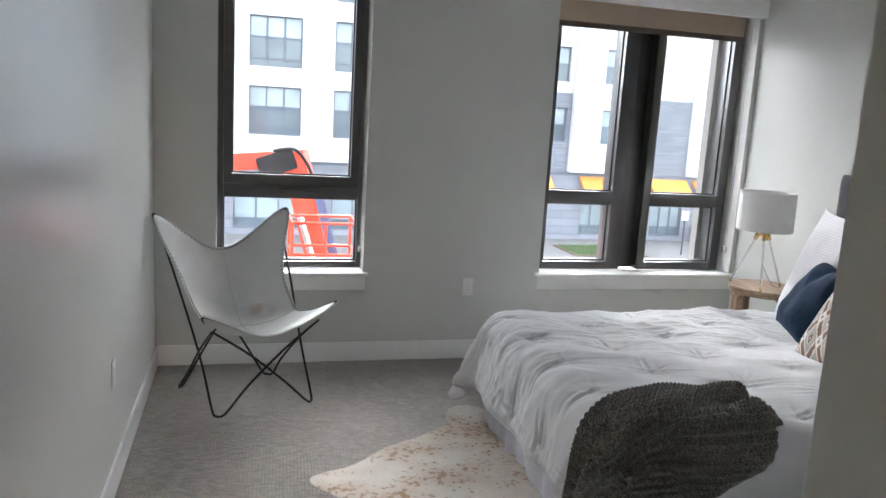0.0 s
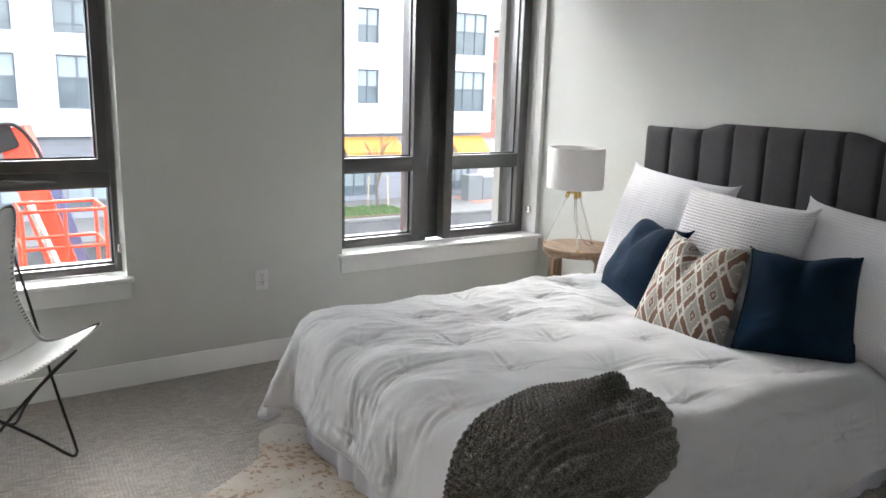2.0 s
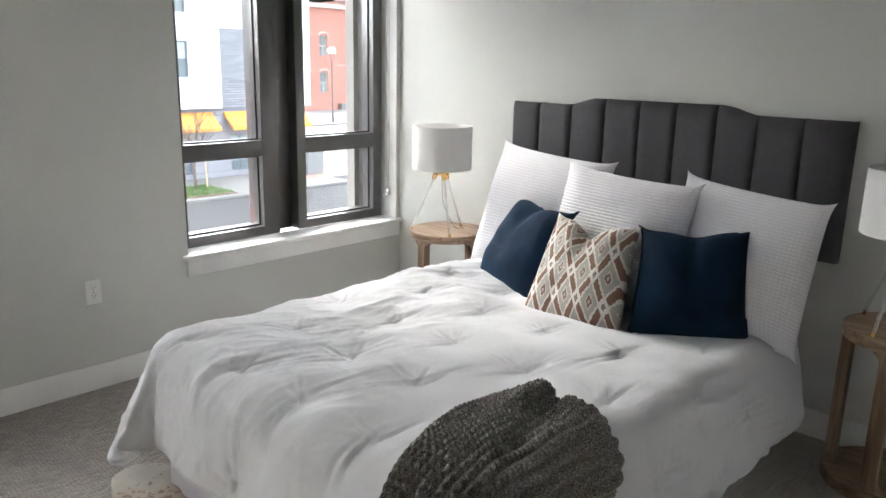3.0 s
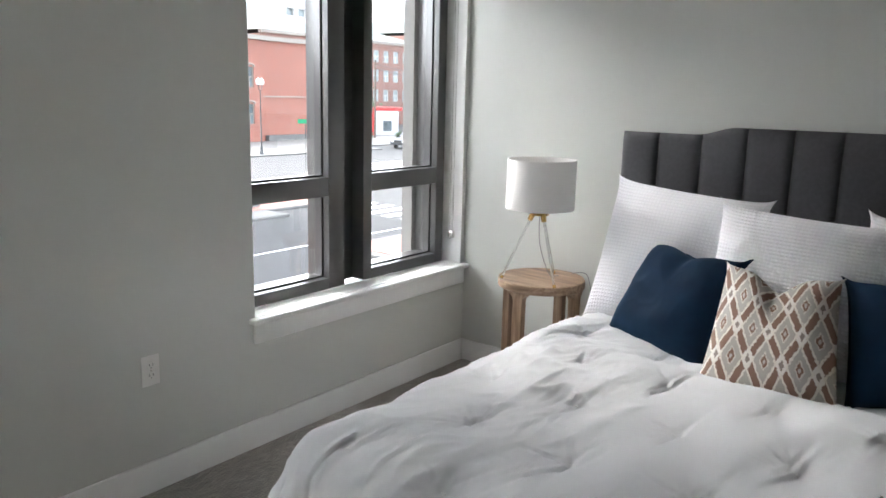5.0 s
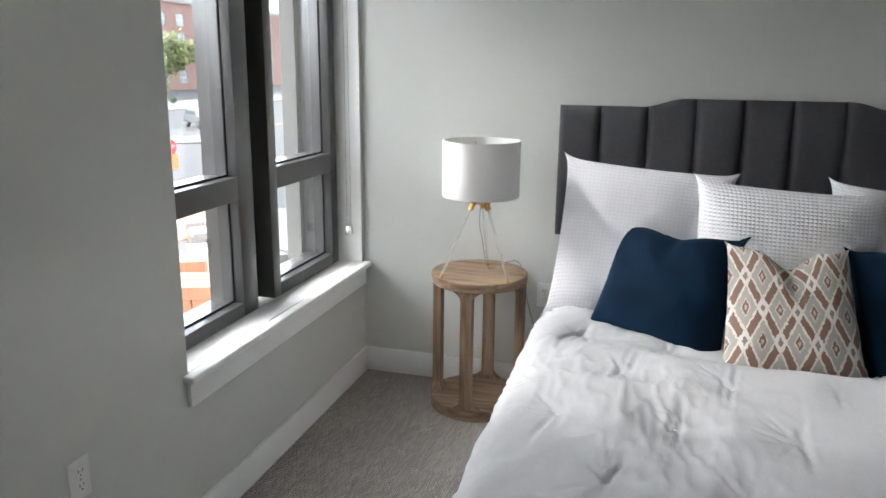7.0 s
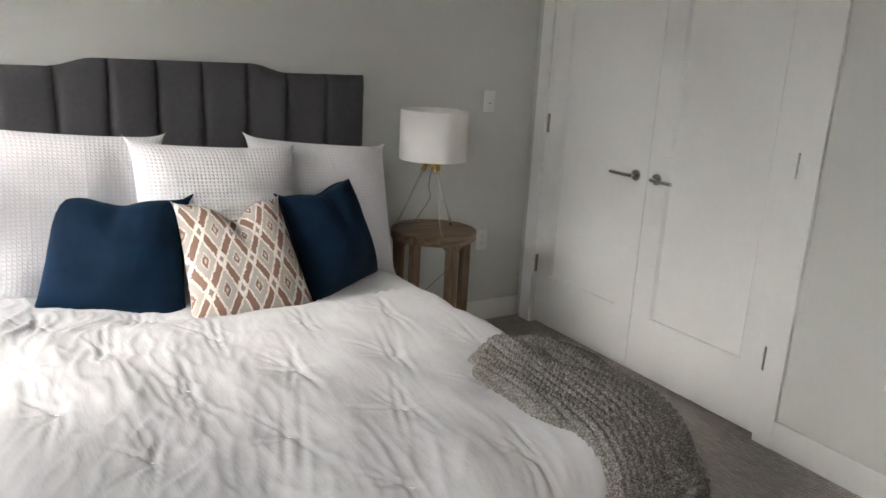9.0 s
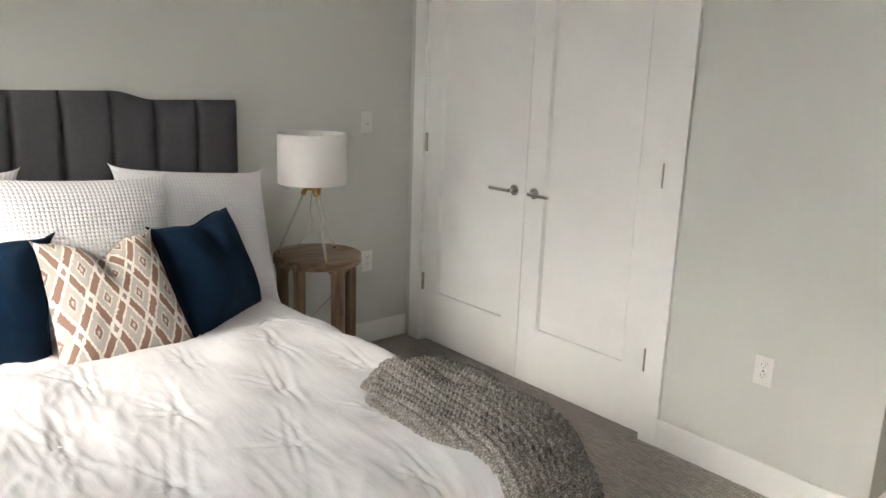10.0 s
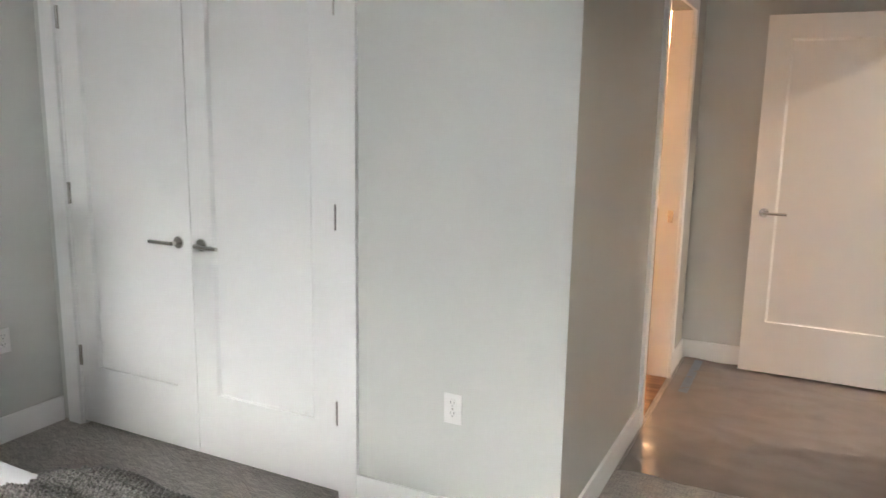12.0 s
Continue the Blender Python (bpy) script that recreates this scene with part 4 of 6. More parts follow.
# pillows
def pillow(name, label, tl, tr, bl, br, thick, m, dent=0.0, ears=0.055, piping=None, waffle=0.0, seed=0):
    """A stuffed cushion, given by its four corners as it leans."""
    tl, tr, bl, br = Vector(tl), Vector(tr), Vector(bl), Vector(br)
    U, V = tr - tl, tl - bl
    n = U.cross(V).normalized()
    root = tagged(new(name), label, "pillow")
    root.matrix_basis = Matrix.Translation(bl + U / 2)
    base = bl + U / 2
    N = 168 if waffle else 64
    bm = bmesh.new()
    rim = {}

    def spot(a, b, side):
        u, v = 2 * a - 1, 2 * b - 1
        pu = 0.5 + u / 2 * (1 - ears * (1 - 0.35 * v * v - 0.65 * v ** 10))
        pv = 0.5 + v / 2 * (1 - ears * (1 - 0.35 * u * u - 0.65 * u ** 10))
        if dent and v > -0.6:
            pv -= dent * math.exp(-(u / 0.33) ** 2) * ((v + 0.6) / 1.6) ** 2
        prof = max(0.0, (1 - u ** 4) * (1 - v ** 4)) ** 0.5 * (1 - 0.16 * (u * u + v * v))
        h = thick / 2 * prof
        if dent:
            h *= 1 - 0.45 * math.exp(-(u / 0.16) ** 2) * max(0, v) ** 1.5
        w = noise.noise((a * 4 + seed, b * 4, 2.0)) * 0.012 + (1 - abs(noise.noise((a * 7 + seed, b * 3 + side, 5.0))) * 2.2) ** 3 * 0.002
        h += w * prof
        if waffle:
            h += waffle * prof * abs(math.sin(a * math.pi * 42) * math.sin(b * math.pi * 42))
        sag = -0.05 * thick * math.exp(-((v + 0.8) / 0.4) ** 2)
        flat = bl.lerp(br, pu).lerp(tl.lerp(tr, pu), pv)
        return flat + n * side * (h - sag * prof) - base

    grids = []
    for side in (1, -1):
        g = {}
        for i in range(N + 1):
            for j in range(N + 1):
                if i in (0, N) or j in (0, N):
                    if (i, j) not in rim:
                        rim[i, j] = bm.verts.new(spot(i / N, j / N, 1))
                    g[i, j] = rim[i, j]
                else:
                    g[i, j] = bm.verts.new(spot(i / N, j / N, side))
        for i in range(N):
            for j in range(N):
                q = (g[i, j], g[i + 1, j], g[i + 1, j + 1], g[i, j + 1])
                f = bm.faces.new(q if side == 1 else q[::-1])
        grids.append(g)
    uv = bm.loops.layers.uv.new("UVMap")
    where = {v: (i / N, j / N) for g in grids for (i, j), v in g.items()}
    for f in bm.faces:
        for l in f.loops:
            l[uv].uv = where[l.vert]
    ring = [(i, 0) for i in range(N)] + [(N, j) for j in range(N)] + [(i, N) for i in range(N, 0, -1)] + [(0, j) for j in range(N, 0, -1)]
    loop = [rim[k].co.copy() for k in ring]
    part("cover", bm, m, root, smooth=180)
    if piping:
        part("piping", tube(bmesh.new(), loop, 0.0052, 8, True), piping, root, smooth=180)
    return root


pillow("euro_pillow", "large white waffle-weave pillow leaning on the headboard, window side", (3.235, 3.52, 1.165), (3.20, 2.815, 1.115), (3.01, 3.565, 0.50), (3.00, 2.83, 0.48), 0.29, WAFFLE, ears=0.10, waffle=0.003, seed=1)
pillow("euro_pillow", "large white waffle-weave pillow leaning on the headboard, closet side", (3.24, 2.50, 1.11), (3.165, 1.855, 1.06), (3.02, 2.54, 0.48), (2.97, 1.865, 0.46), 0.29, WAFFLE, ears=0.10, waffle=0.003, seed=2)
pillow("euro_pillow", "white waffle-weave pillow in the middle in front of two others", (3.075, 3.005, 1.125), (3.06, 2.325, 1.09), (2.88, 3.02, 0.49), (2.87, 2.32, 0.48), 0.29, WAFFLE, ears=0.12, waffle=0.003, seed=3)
pillow("velvet_cushion", "navy blue velvet cushion with piping, window side", (3.09, 3.25, 0.925), (2.865, 2.80, 0.925), (2.87, 3.37, 0.53), (2.68, 2.86, 0.47), 0.23, NAVY, 0.05, piping=NAVY, ears=0.13, seed=4)
pillow("velvet_cushion", "navy blue velvet cushion with piping, closet side", (2.845, 2.495, 0.915), (3.035, 2.10, 0.945), (2.63, 2.42, 0.475), (2.89, 2.005, 0.51), 0.23, NAVY, 0.04, piping=NAVY, ears=0.13, seed=5)
pillow("patterned_cushion", "cream, grey and brown diamond ikat cushion in front of the pillows", (2.845, 2.89, 0.915), (2.84, 2.48, 0.915), (2.585, 2.895, 0.475), (2.585, 2.395, 0.475), 0.21, IKAT, 0.13, ears=0.11, seed=6)


# ---- nightstands and lamps ----
def nightstand(label, x, y):
    root = thing("nightstand", label, "nightstand", (x, y, 0), group="nightstands beside the bed")
    R, H = 0.213, 0.628
    part("tabletop", lathe(bmesh.new(), [(0.0005, H - 0.042), (R - 0.004, H - 0.042), (R, H - 0.038), (R, H - 0.004), (R - 0.004, H), (0.0005, H)], 64), OAK, root, smooth=35)
    part("base", lathe(bmesh.new(), [(0.0005, 0.0), (R - 0.006, 0.0), (R - 0.002, 0.004), (R - 0.002, 0.048), (R - 0.006, 0.052), (0.0005, 0.052)], 64), OAK, root, "round base shelf", smooth=35)
    for k in range(4):
        a = k * math.pi / 2 - 0.035
        bm, rows = bmesh.new(), []
        zs = [0.052 + (H - 0.042 - 0.052) * i / 40 for i in range(41)]
        for z in zs:
            end = min(z - 0.052, H - 0.042 - z)
            w = 0.0255 + 0.036 * max(0.0, 1 - end / 0.04) ** 2.2
            row = []
            for r, s in ((R - 0.04, -1), (R - 0.004, -1), (R - 0.004, 1), (R - 0.04, 1)):
                rr = math.sqrt(max(0.0, r * r - w * w))
                px, py = rr, s * w
                row.append(bm.verts.new((px * math.cos(a) - py * math.sin(a), px * math.sin(a) + py * math.cos(a), z)))
            rows.append(row)
        for p, q in zip(rows, rows[1:]):
            for i in range(4):
                bm.faces.new((p[i], p[(i + 1) % 4], q[(i + 1) % 4], q[i]))
        bm.faces.new(rows[0])
        bm.faces.new(rows[-1])
        part("leg", bm, OAK_UP, root, smooth=35)
    return root


nightstand("round weathered oak nightstand with four curved legs, in the window corner", 3.175, 3.86)
nightstand("round weathered oak nightstand with four curved legs, near the closet", 3.175, 1.565)


def tripod_lamp(label, x, y, z, turn):
    root = thing("table_lamp", label, "table lamp", (x, y, z), turn, "lamps on the nightstands")
    H = 0.583
    shade = part("shade", lathe(bmesh.new(), [(0.161, H - 0.232), (0.162, H - 0.228), (0.162, H - 0.004), (0.161, H), (0.1595, H), (0.1595, H - 0.232)], 64, closed=True), SHADE, root, "white fabric drum shade", smooth=40)
    bm = lathe(bmesh.new(), [(0.1622, H - 0.003), (0.1632, H - 0.002), (0.1632, H + 0.001), (0.1592, H + 0.001), (0.1592, H - 0.003)], 64, closed=True)
    part("rim", bm, SHADE, shade, smooth=40)
    bm = bmesh.new()
    for k in range(3):
        a = k * 2 * math.pi / 3 + 0.4
        rod(bm, (0, 0, H - 0.10), (0.159 * math.cos(a), 0.159 * math.sin(a), H - 0.02), 0.0015, n=6)
    part("spider", bm, BRASS, shade, smooth=50)
    part("hub", rod(rod(bmesh.new(), (0, 0, H - 0.262), (0, 0, H - 0.245), 0.044, n=28), (0, 0, H - 0.245), (0, 0, H - 0.13), 0.014, n=16), BRASS, root, "polished brass hub", smooth=40)
    part("bulb", lathe(bmesh.new(), [(0.0005, H - 0.045), (0.02, H - 0.05), (0.03, H - 0.075), (0.022, H - 0.1), (0.013, H - 0.13), (0.0005, H - 0.13)], 20), PLASTIC, root, "unlit white bulb", smooth=60)
    for k in range(3):
        a = k * 2 * math.pi / 3
        c, s = math.cos(a), math.sin(a)
        top, foot = Vector((0.032 * c, 0.032 * s, H - 0.258)), Vector((0.170 * c, 0.170 * s, 0.004))
        d = (foot - top).normalized()
        leg = part("leg", rod(bmesh.new(), top + d * 0.03, foot - d * 0.012, 0.0062, n=14), ACRYLIC, root, "clear acrylic rod leg", smooth=50)
        part("socket", rod(bmesh.new(), top - d * 0.006, top + d * 0.034, 0.0125, n=16), BRASS, leg, "brass collar", smooth=40)
        part("foot_tip", rod(bmesh.new(), foot - d * 0.014, foot, 0.0075, n=14), BRASS, leg, "brass tip", smooth=40)
    part("cord", tube(bmesh.new(), smooth_curve([(0.0, 0, H - 0.262), (0.012, 0.004, H - 0.36), (0.006, -0.01, H - 0.42), (0.05, -0.012, 0.08), (0.10, -0.02, 0.012), (0.155, -0.035, 0.004)], 8), 0.0022, 8), CORD, root, "grey twisted cord", smooth=180)
    return root


tripod_lamp("white drum table lamp on clear tripod legs, by the window", 3.10, 3.845, 0.628, 0)
tripod_lamp("white drum table lamp on clear tripod legs, near the closet", 3.15, 1.605, 0.628, 50)
cord = tube(bmesh.new(), smooth_curve([(3.345, 3.78, 0.632), (3.392, 3.72, 0.62), (3.395, 3.68, 0.45), (3.385, 3.62, 0.22), (3.36, 3.66, 0.08), (3.30, 3.70, 0.063)], 8), 0.0022, 8)
part("lamp_cord", cord, CORD, None, "grey lamp cord hanging behind the nightstand", smooth=180, category="cable")
cord = tube(bmesh.new(), smooth_curve([(3.33, 1.53, 0.632), (3.39, 1.55, 0.60), (3.395, 1.56, 0.42), (3.39, 1.52, 0.22), (3.37, 1.42, 0.28), (3.388, 1.30, 0.36)], 8), 0.0022, 8)
part("lamp_cord", cord, CORD, None, "grey lamp cord hanging behind the nightstand near the closet", smooth=180, category="cable")

# ---- butterfly chair ----
chair = thing("butterfly_chair", "butterfly chair with white leather sling on a black steel rod frame", "chair", (0.05, 3.97, 0), 19.3)
TIPS = dict(fl=Vector((-0.29, -0.39, 0.575)), fr=Vector((0.34, -0.33, 0.57)), bl=Vector((-0.375, 0.32, 0.945)), br=Vector((0.30, 0.285, 0.965)))
G = [
    [(-0.49, -0.56, 0.71), (-0.22, -0.385, 0.525), (0.01, -0.31, 0.415), (0.23, -0.35, 0.485), (0.575, -0.505, 0.735)],
    [(-0.285, -0.22, 0.50), (-0.145, -0.19, 0.415), (0.01, -0.16, 0.38), (0.16, -0.18, 0.415), (0.295, -0.20, 0.50)],
    [(-0.275, -0.02, 0.53), (-0.14, 0.03, 0.43), (0.0, 0.05, 0.39), (0.13, 0.03, 0.43), (0.255, -0.02, 0.53)],
    [(-0.345, 0.17, 0.76), (-0.18, 0.175, 0.64), (-0.02, 0.175, 0.58), (0.14, 0.17, 0.65), (0.285, 0.155, 0.77)],
    [(-0.60, 0.42, 1.25), (-0.22, 0.295, 0.855), (-0.035, 0.26, 0.765), (0.16, 0.275, 0.875), (0.56, 0.375, 1.27)],
]


def spline(pts, t):
    n = len(pts) - 1
    k = min(int(t * n), n - 1)
    f = t * n - k
    p1, p2 = Vector(pts[k]), Vector(pts[k + 1])
    p0 = Vector(pts[k - 1]) if k else 2 * p1 - p2
    p3 = Vector(pts[k + 2]) if k + 2 <= n else 2 * p2 - p1
    return 0.5 * (2 * p1 + (p2 - p0) * f + (2 * p0 - 5 * p1 + 4 * p2 - p3) * f * f + (3 * p1 - p0 - 3 * p2 + p3) * f ** 3)


def sling_at(u, v):
    """u runs across, v from the front edge to the top of the back; the tips are rounded."""
    c, d = 2 * u - 1, 2 * v - 1
    L = (abs(c) ** 3.6 + abs(d) ** 3.6) ** (1 / 3.6) if abs(c) + abs(d) > 0 else 1
    m = max(abs(c), abs(d))
    k = (m / L) if L > 1e-9 else 1
    u2, v2 = 0.5 + c * k / 2, 0.5 + d * k / 2
    return spline([spline(row, u2) for row in G], v2)


for key, (u, v, off) in dict(fl=(0.13, 0.13, (0, 0.0, -0.013)), fr=(0.87, 0.13, (0, 0.0, -0.013)), bl=(0.10, 0.88, (0, 0.013, -0.004)), br=(0.90, 0.88, (0, 0.013, -0.004))).items():
    TIPS[key] = spline([spline(row, u) for row in G], v) + Vector(off)
bm, N = bmesh.new(), 44
g = {(i, j): bm.verts.new(sling_at(i / N, j / N)) for i in range(N + 1) for j in range(N + 1)}
for i in range(N):
    for j in range(N):
        bm.faces.new((g[i, j], g[i + 1, j], g[i + 1, j + 1], g[i, j + 1]))
sling = part("sling", bm, LEATHER, chair, "white weathered leather sling with whip-stitched edge", smooth=180)
thick = sling.modifiers.new("thickness", "SOLIDIFY")
thick.thickness, thick.offset = 0.005, 0.0
K = 4 * 60
border = []
for i in range(K):
    q, f = divmod(i, K // 4)
    f /= K // 4
    border.append(sling_at(*((f, 0), (1, f), (1 - f, 1), (0, 1 - f))[q]))
centre = Vector((0, -0.05, 0.6))
bm_dark, bm_edge = bmesh.new(), bmesh.new()
for i, p in enumerate(border):
    t = (border[(i + 1) % K] - border[i - 1]).normalized()
    q, f = divmod(i, K // 4)
    f /= K // 4
    e = 0.03
    inner = sling_at(*((min(max(f, e), 1 - e), e), (1 - e, min(max(f, e), 1 - e)), (min(max(1 - f, e), 1 - e), 1 - e), (e, min(max(1 - f, e), 1 - e)))[q])
    w = (inner - p).normalized()
    n = t.cross(w).normalized()
    for s in (1, -1):
        a, b = p - w * 0.001 + n * s * 0.0035, p + w * 0.013 + t * 0.003 + n * s * 0.0035
        rod(bm_dark, a, b, 0.0021, n=5)
part("stitching", bm_dark, STITCH, sling, "dark whip stitches along the edge", kind="stuff")
part("edge_binding", tube(bm_edge, border, 0.0042, 6, True), LEATHER, sling, smooth=180)
part("seam", tube(bmesh.new(), [sling_at(0.5, 0.02 + 0.96 * k / 40) + Vector((0, 0, 0.002)) for k in range(41)], 0.0022, 5), SEAM, sling, smooth=180)
part("seam", tube(bmesh.new(), [sling_at(0.03 + 0.94 * k / 40, 0.47 - 0.10 * abs(k / 20 - 1)) + Vector((0, -0.001, 0.002)) for k in range(41)], 0.0022, 5), SEAM, sling, smooth=180)


def frame_rod(tip_a, foot, tip_b):
    """One bent rod: from a tip down to a foot on the floor, and up to another tip."""
    A, F, B = TIPS[tip_a], Vector(foot), TIPS[tip_b]
    pts, w = [], A - B
    w = Vector((w.x, w.y, 0)).normalized() * 0.022
    for P, s in ((A, 1), (B, -1)):
        d = (P - F).normalized()
        seq = [P - Vector((0, 0, 0.03)), P + (F - P) * 0.35, P + (F - P) * 0.7, F + d * 0.035 + w * s, F + w * s * 0.6]
        pts += seq if s == 1 else [F + Vector((0, 0, 0.0))] + seq[::-1]
    return tube(bmesh.new(), smooth_curve(pts, 6), 0.0062, 8)


def local(x, y):
    c, s = math.cos(radians(19.3)), math.sin(radians(19.3))
    dx, dy = x - 0.05, y - 3.97
    return (dx * c + dy * s, -dx * s + dy * c, 0.0065)


FEET = dict(f=local(-0.07, 3.67), r=local(0.40, 3.83), l=local(-0.28, 4.11), b=local(0.19, 4.27))
for a, f, b in (("bl", "f", "fr"), ("br", "r", "fl"), ("fl", "l", "br"), ("fr", "b", "bl")):
    part("frame_rod", frame_rod(a, FEET[f], b), BLACK, chair, "black bent steel rod", smooth=180)

# ---- hide rug ----
outline = smooth_curve([(0.33, 2.97), (0.52, 3.06), (0.69, 3.21), (0.86, 3.31), (1.02, 3.42), (1.08, 3.55), (1.13, 3.66), (1.23, 3.69), (1.31, 3.62), (1.33, 3.50), (1.36, 3.35), (1.55, 3.10), (1.75, 2.6),
                        (1.6, 2.0), (1.25, 1.55), (0.95, 1.45), (0.72, 1.75), (0.60, 2.2), (0.62, 2.6), (0.40, 2.82)], 9, True)
bm, rings = bmesh.new(), []
mid = Vector((1.05, 2.75, 0))
for k in range(15):
    f = 1 - k / 15
    ring = []
    for i, p in enumerate(outline):
        wob = 1 + (0.012 * noise.noise((i * 0.9, 0, 0)) if k == 0 else 0)
        q = mid + (Vector((p[0], p[1], 0)) - mid) * f * wob
        z = 0.0025 if k == 0 else 0.008 + 0.003 * noise.noise((q.x * 7, q.y * 7, 0))
        ring.append(bm.verts.new((q.x, q.y, z)))
    rings.append(ring)
for a, b in zip(rings, rings[1:]):
    for i in range(len(a)):
        bm.faces.new((a[i], a[(i + 1) % len(a)], b[(i + 1) % len(a)], b[i]))
bm.faces.new(rings[-1])
part("hide_rug", bm, HIDE, None, "cream cowhide rug speckled brown and gold beside the bed", smooth=180, category="rug")

# ---- outside ----
G = -4.4
part("ground", boxes((-400, 900, 4.9, 1200, G - 0.3, G)), ASPHALT, kind="structure")
part("pavement", boxes((-60, 24.2, 29.9, 35.4, G, G + 0.13), bevel=0.02), CONCRETE, kind="structure")
part("pavement", boxes((24.2, 30.6, 31.6, 60, G, G + 0.13), bevel=0.02), CONCRETE, kind="structure")
part("pavement", boxes((41, 62, 58.0, 74, G, G + 0.13), bevel=0.02), CONCRETE, kind="structure")
part("pavement", boxes((62.3, 130, 62.5, 75.5, G, G + 0.13), bevel=0.02), CONCRETE, kind="structure")
part("pavement", boxes((-60, 19.9, 16.6, 18.6, G, G + 0.13), (19.901, 27.5, 4.9, 22.6, G, G + 0.13), bevel=0.02), CONCRETE, kind="structure")
part("site_ground", boxes((-60, 19.9, 4.9, 16.599, G, G + 0.12)), GRAVEL, kind="structure")
island = bmesh.new()
lathe(island, [(0.001, 0.0), (3.0, 0.0), (3.0, 0.13), (2.9, 0.15), (0.001, 0.15)], 32)
bmesh.ops.transform(island, matrix=pose(51.4, 37.6, G + 0.001, 0, 0, -50) @ Matrix.Diagonal((1.5, 0.8, 1, 1)), verts=island.verts[:])
part("pavement", island, CONCRETE, kind="structure", smooth=40)
part("brick_paving", boxes((22.6, 30.4, 31.8, 34.2, G + 0.134, G + 0.15)), RED_PAVING, kind="structure")
part("brick_paving", boxes((20.4, 27.1, 18.2, 22.3, G + 0.134, G + 0.15)), RED_PAVING, kind="structure")
part("planting_bed", boxes((14.4, 18.0, 30.3, 33.0, G + 0.134, G + 0.18), bevel=0.02), SOIL, kind="structure")
for y, x0, x1 in ((23.9, -30, 26.5), (20.3, -30, 19.0)):
    part("road_line", boxes((x0, x1, y, y + 0.12, G + 0.004, G + 0.008)), ROADPAINT, kind="structure")
for k in range(7):
    part("road_line", boxes((27.2 + 0.1 * k, 30.2 + 0.1 * k, 22.6 + 1.25 * k, 23.2 + 1.25 * k, G + 0.004, G + 0.008)), ROADPAINT, kind="structure")
for k in range(6):
    part("road_line", boxes((44 + 1.5 * k, 44.7 + 1.5 * k, 44, 47.5, G + 0.004, G + 0.008)), ROADPAINT, kind="structure")
part("road_line", boxes((31, 80, 40.0, 40.2, G + 0.004, G + 0.008)), YELLOWPAINT, kind="structure")


def far_window(root, x0, x1, z0, z1, y, cols, split=0.5, low=0.0):
    w = new("window")
    w.parent = root
    f = 0.07
    dims = [(x0, x0 + f, y + 0.02, y + 0.12, z0, z1), (x1 - f, x1, y + 0.02, y + 0.12, z0, z1), (x0 + f, x1 - f, y + 0.02, y + 0.12, z0, z0 + f), (x0 + f, x1 - f, y + 0.02, y + 0.12, z1 - f, z1)]
    for k in range(1, cols):
        xm = x0 + (x1 - x0) * k / cols
        dims.append((xm - 0.04, xm + 0.04, y + 0.02, y + 0.12, z0 + f, z1 - f))
    zm = z0 + (z1 - z0) * split
    dims.append((x0 + f, x1 - f, y + 0.03, y + 0.11, zm - 0.035, zm + 0.035))
    if low:
        dims.append((x0 + f, x1 - f, y + 0.03, y + 0.11, z0 + low - 0.03, z0 + low + 0.03))
    part("frame", boxes(*dims), FAR_FRAME, w)
    part("pane", boxes((x0 + f, x1 - f, y + 0.07, y + 0.09, zm, z1 - f)), FAR_BLIND_HAZE, w)
    part("pane", boxes((x0 + f, x1 - f, y + 0.07, y + 0.09, z0 + f, zm)), FAR_GLASS, w)
    return w


def slab(root, x0, x1, z0, z1, y, depth, material, holes=(), name="wall"):
    return part(name, holed(x0, x1, z0, z1, [h for h in holes if x0 < h[0] and h[1] < x1], along_x, y, y + depth), material, root)


flats = thing("apartment_building", "white and grey panelled apartment building with orange awnings", "building")
ROWS_A = [(0.25, 2.38), (3.22, 5.38), (6.22, 8.38)]
ROWS_B = [(0.62, 2.28), (3.55, 5.2), (6.5, 8.15)]
wide = [(x, x + w, a, b) for x, w in ((-12.2, 2.3), (-8.5, 2.25), (-3.9, 2.3), (0.22, 2.28), (3.93, 2.28), (8.0, 2.3)) for a, b in ROWS_A]
slab(flats, -16, 12.6, -0.85, 11.0, 34.7, 0.5, PANEL_WHITE, wide)
grey = [(14.55, 15.45, a, b) for a, b in ROWS_B]
slab(flats, 12.6, 15.7, -0.85, 3.0, 35.05, 0.5, GREY_BRICK, grey[:1])
slab(flats, 12.6, 15.7, 3.001, 11.0, 35.05, 0.5, PANEL_TAN, grey[1:])
mid = [(17.2, 18.4, a, b) for a, b in ROWS_B]
slab(flats, 15.7, 20.05, -0.85, 11.0, 34.7, 0.5, PANEL_WHITE, mid)
slab(flats, 20.05, 22.4, -0.85, 2.95, 35.05, 0.5, GREY_BRICK)
slab(flats, 20.05, 22.4, 2.951, 11.0, 35.05, 0.5, PANEL_TAN)
last = [(22.9, 24.95, a, b) for a, b in ROWS_A]
slab(flats, 22.4, 25.4, -0.85, 11.0, 34.7, 0.5, PANEL_WHITE, last)
# filler core behind the facade, coloured dark as unlit rooms
part("wall", boxes((-16, 25.2, 35.6, 48, -0.8, 11.0)), FAR_UNLIT, flats)
part("wall", boxes((25.2, 25.4, 35.2, 48, -0.85, 11.0)), PANEL_WHITE, flats)
part("roof", boxes((-16.2, 25.6, 34.6, 48, 11.0, 11.25)), FAR_FRAME, flats)
for h in wide:
    far_window(flats, *h, 34.8, 3, 0.58, 0.35)
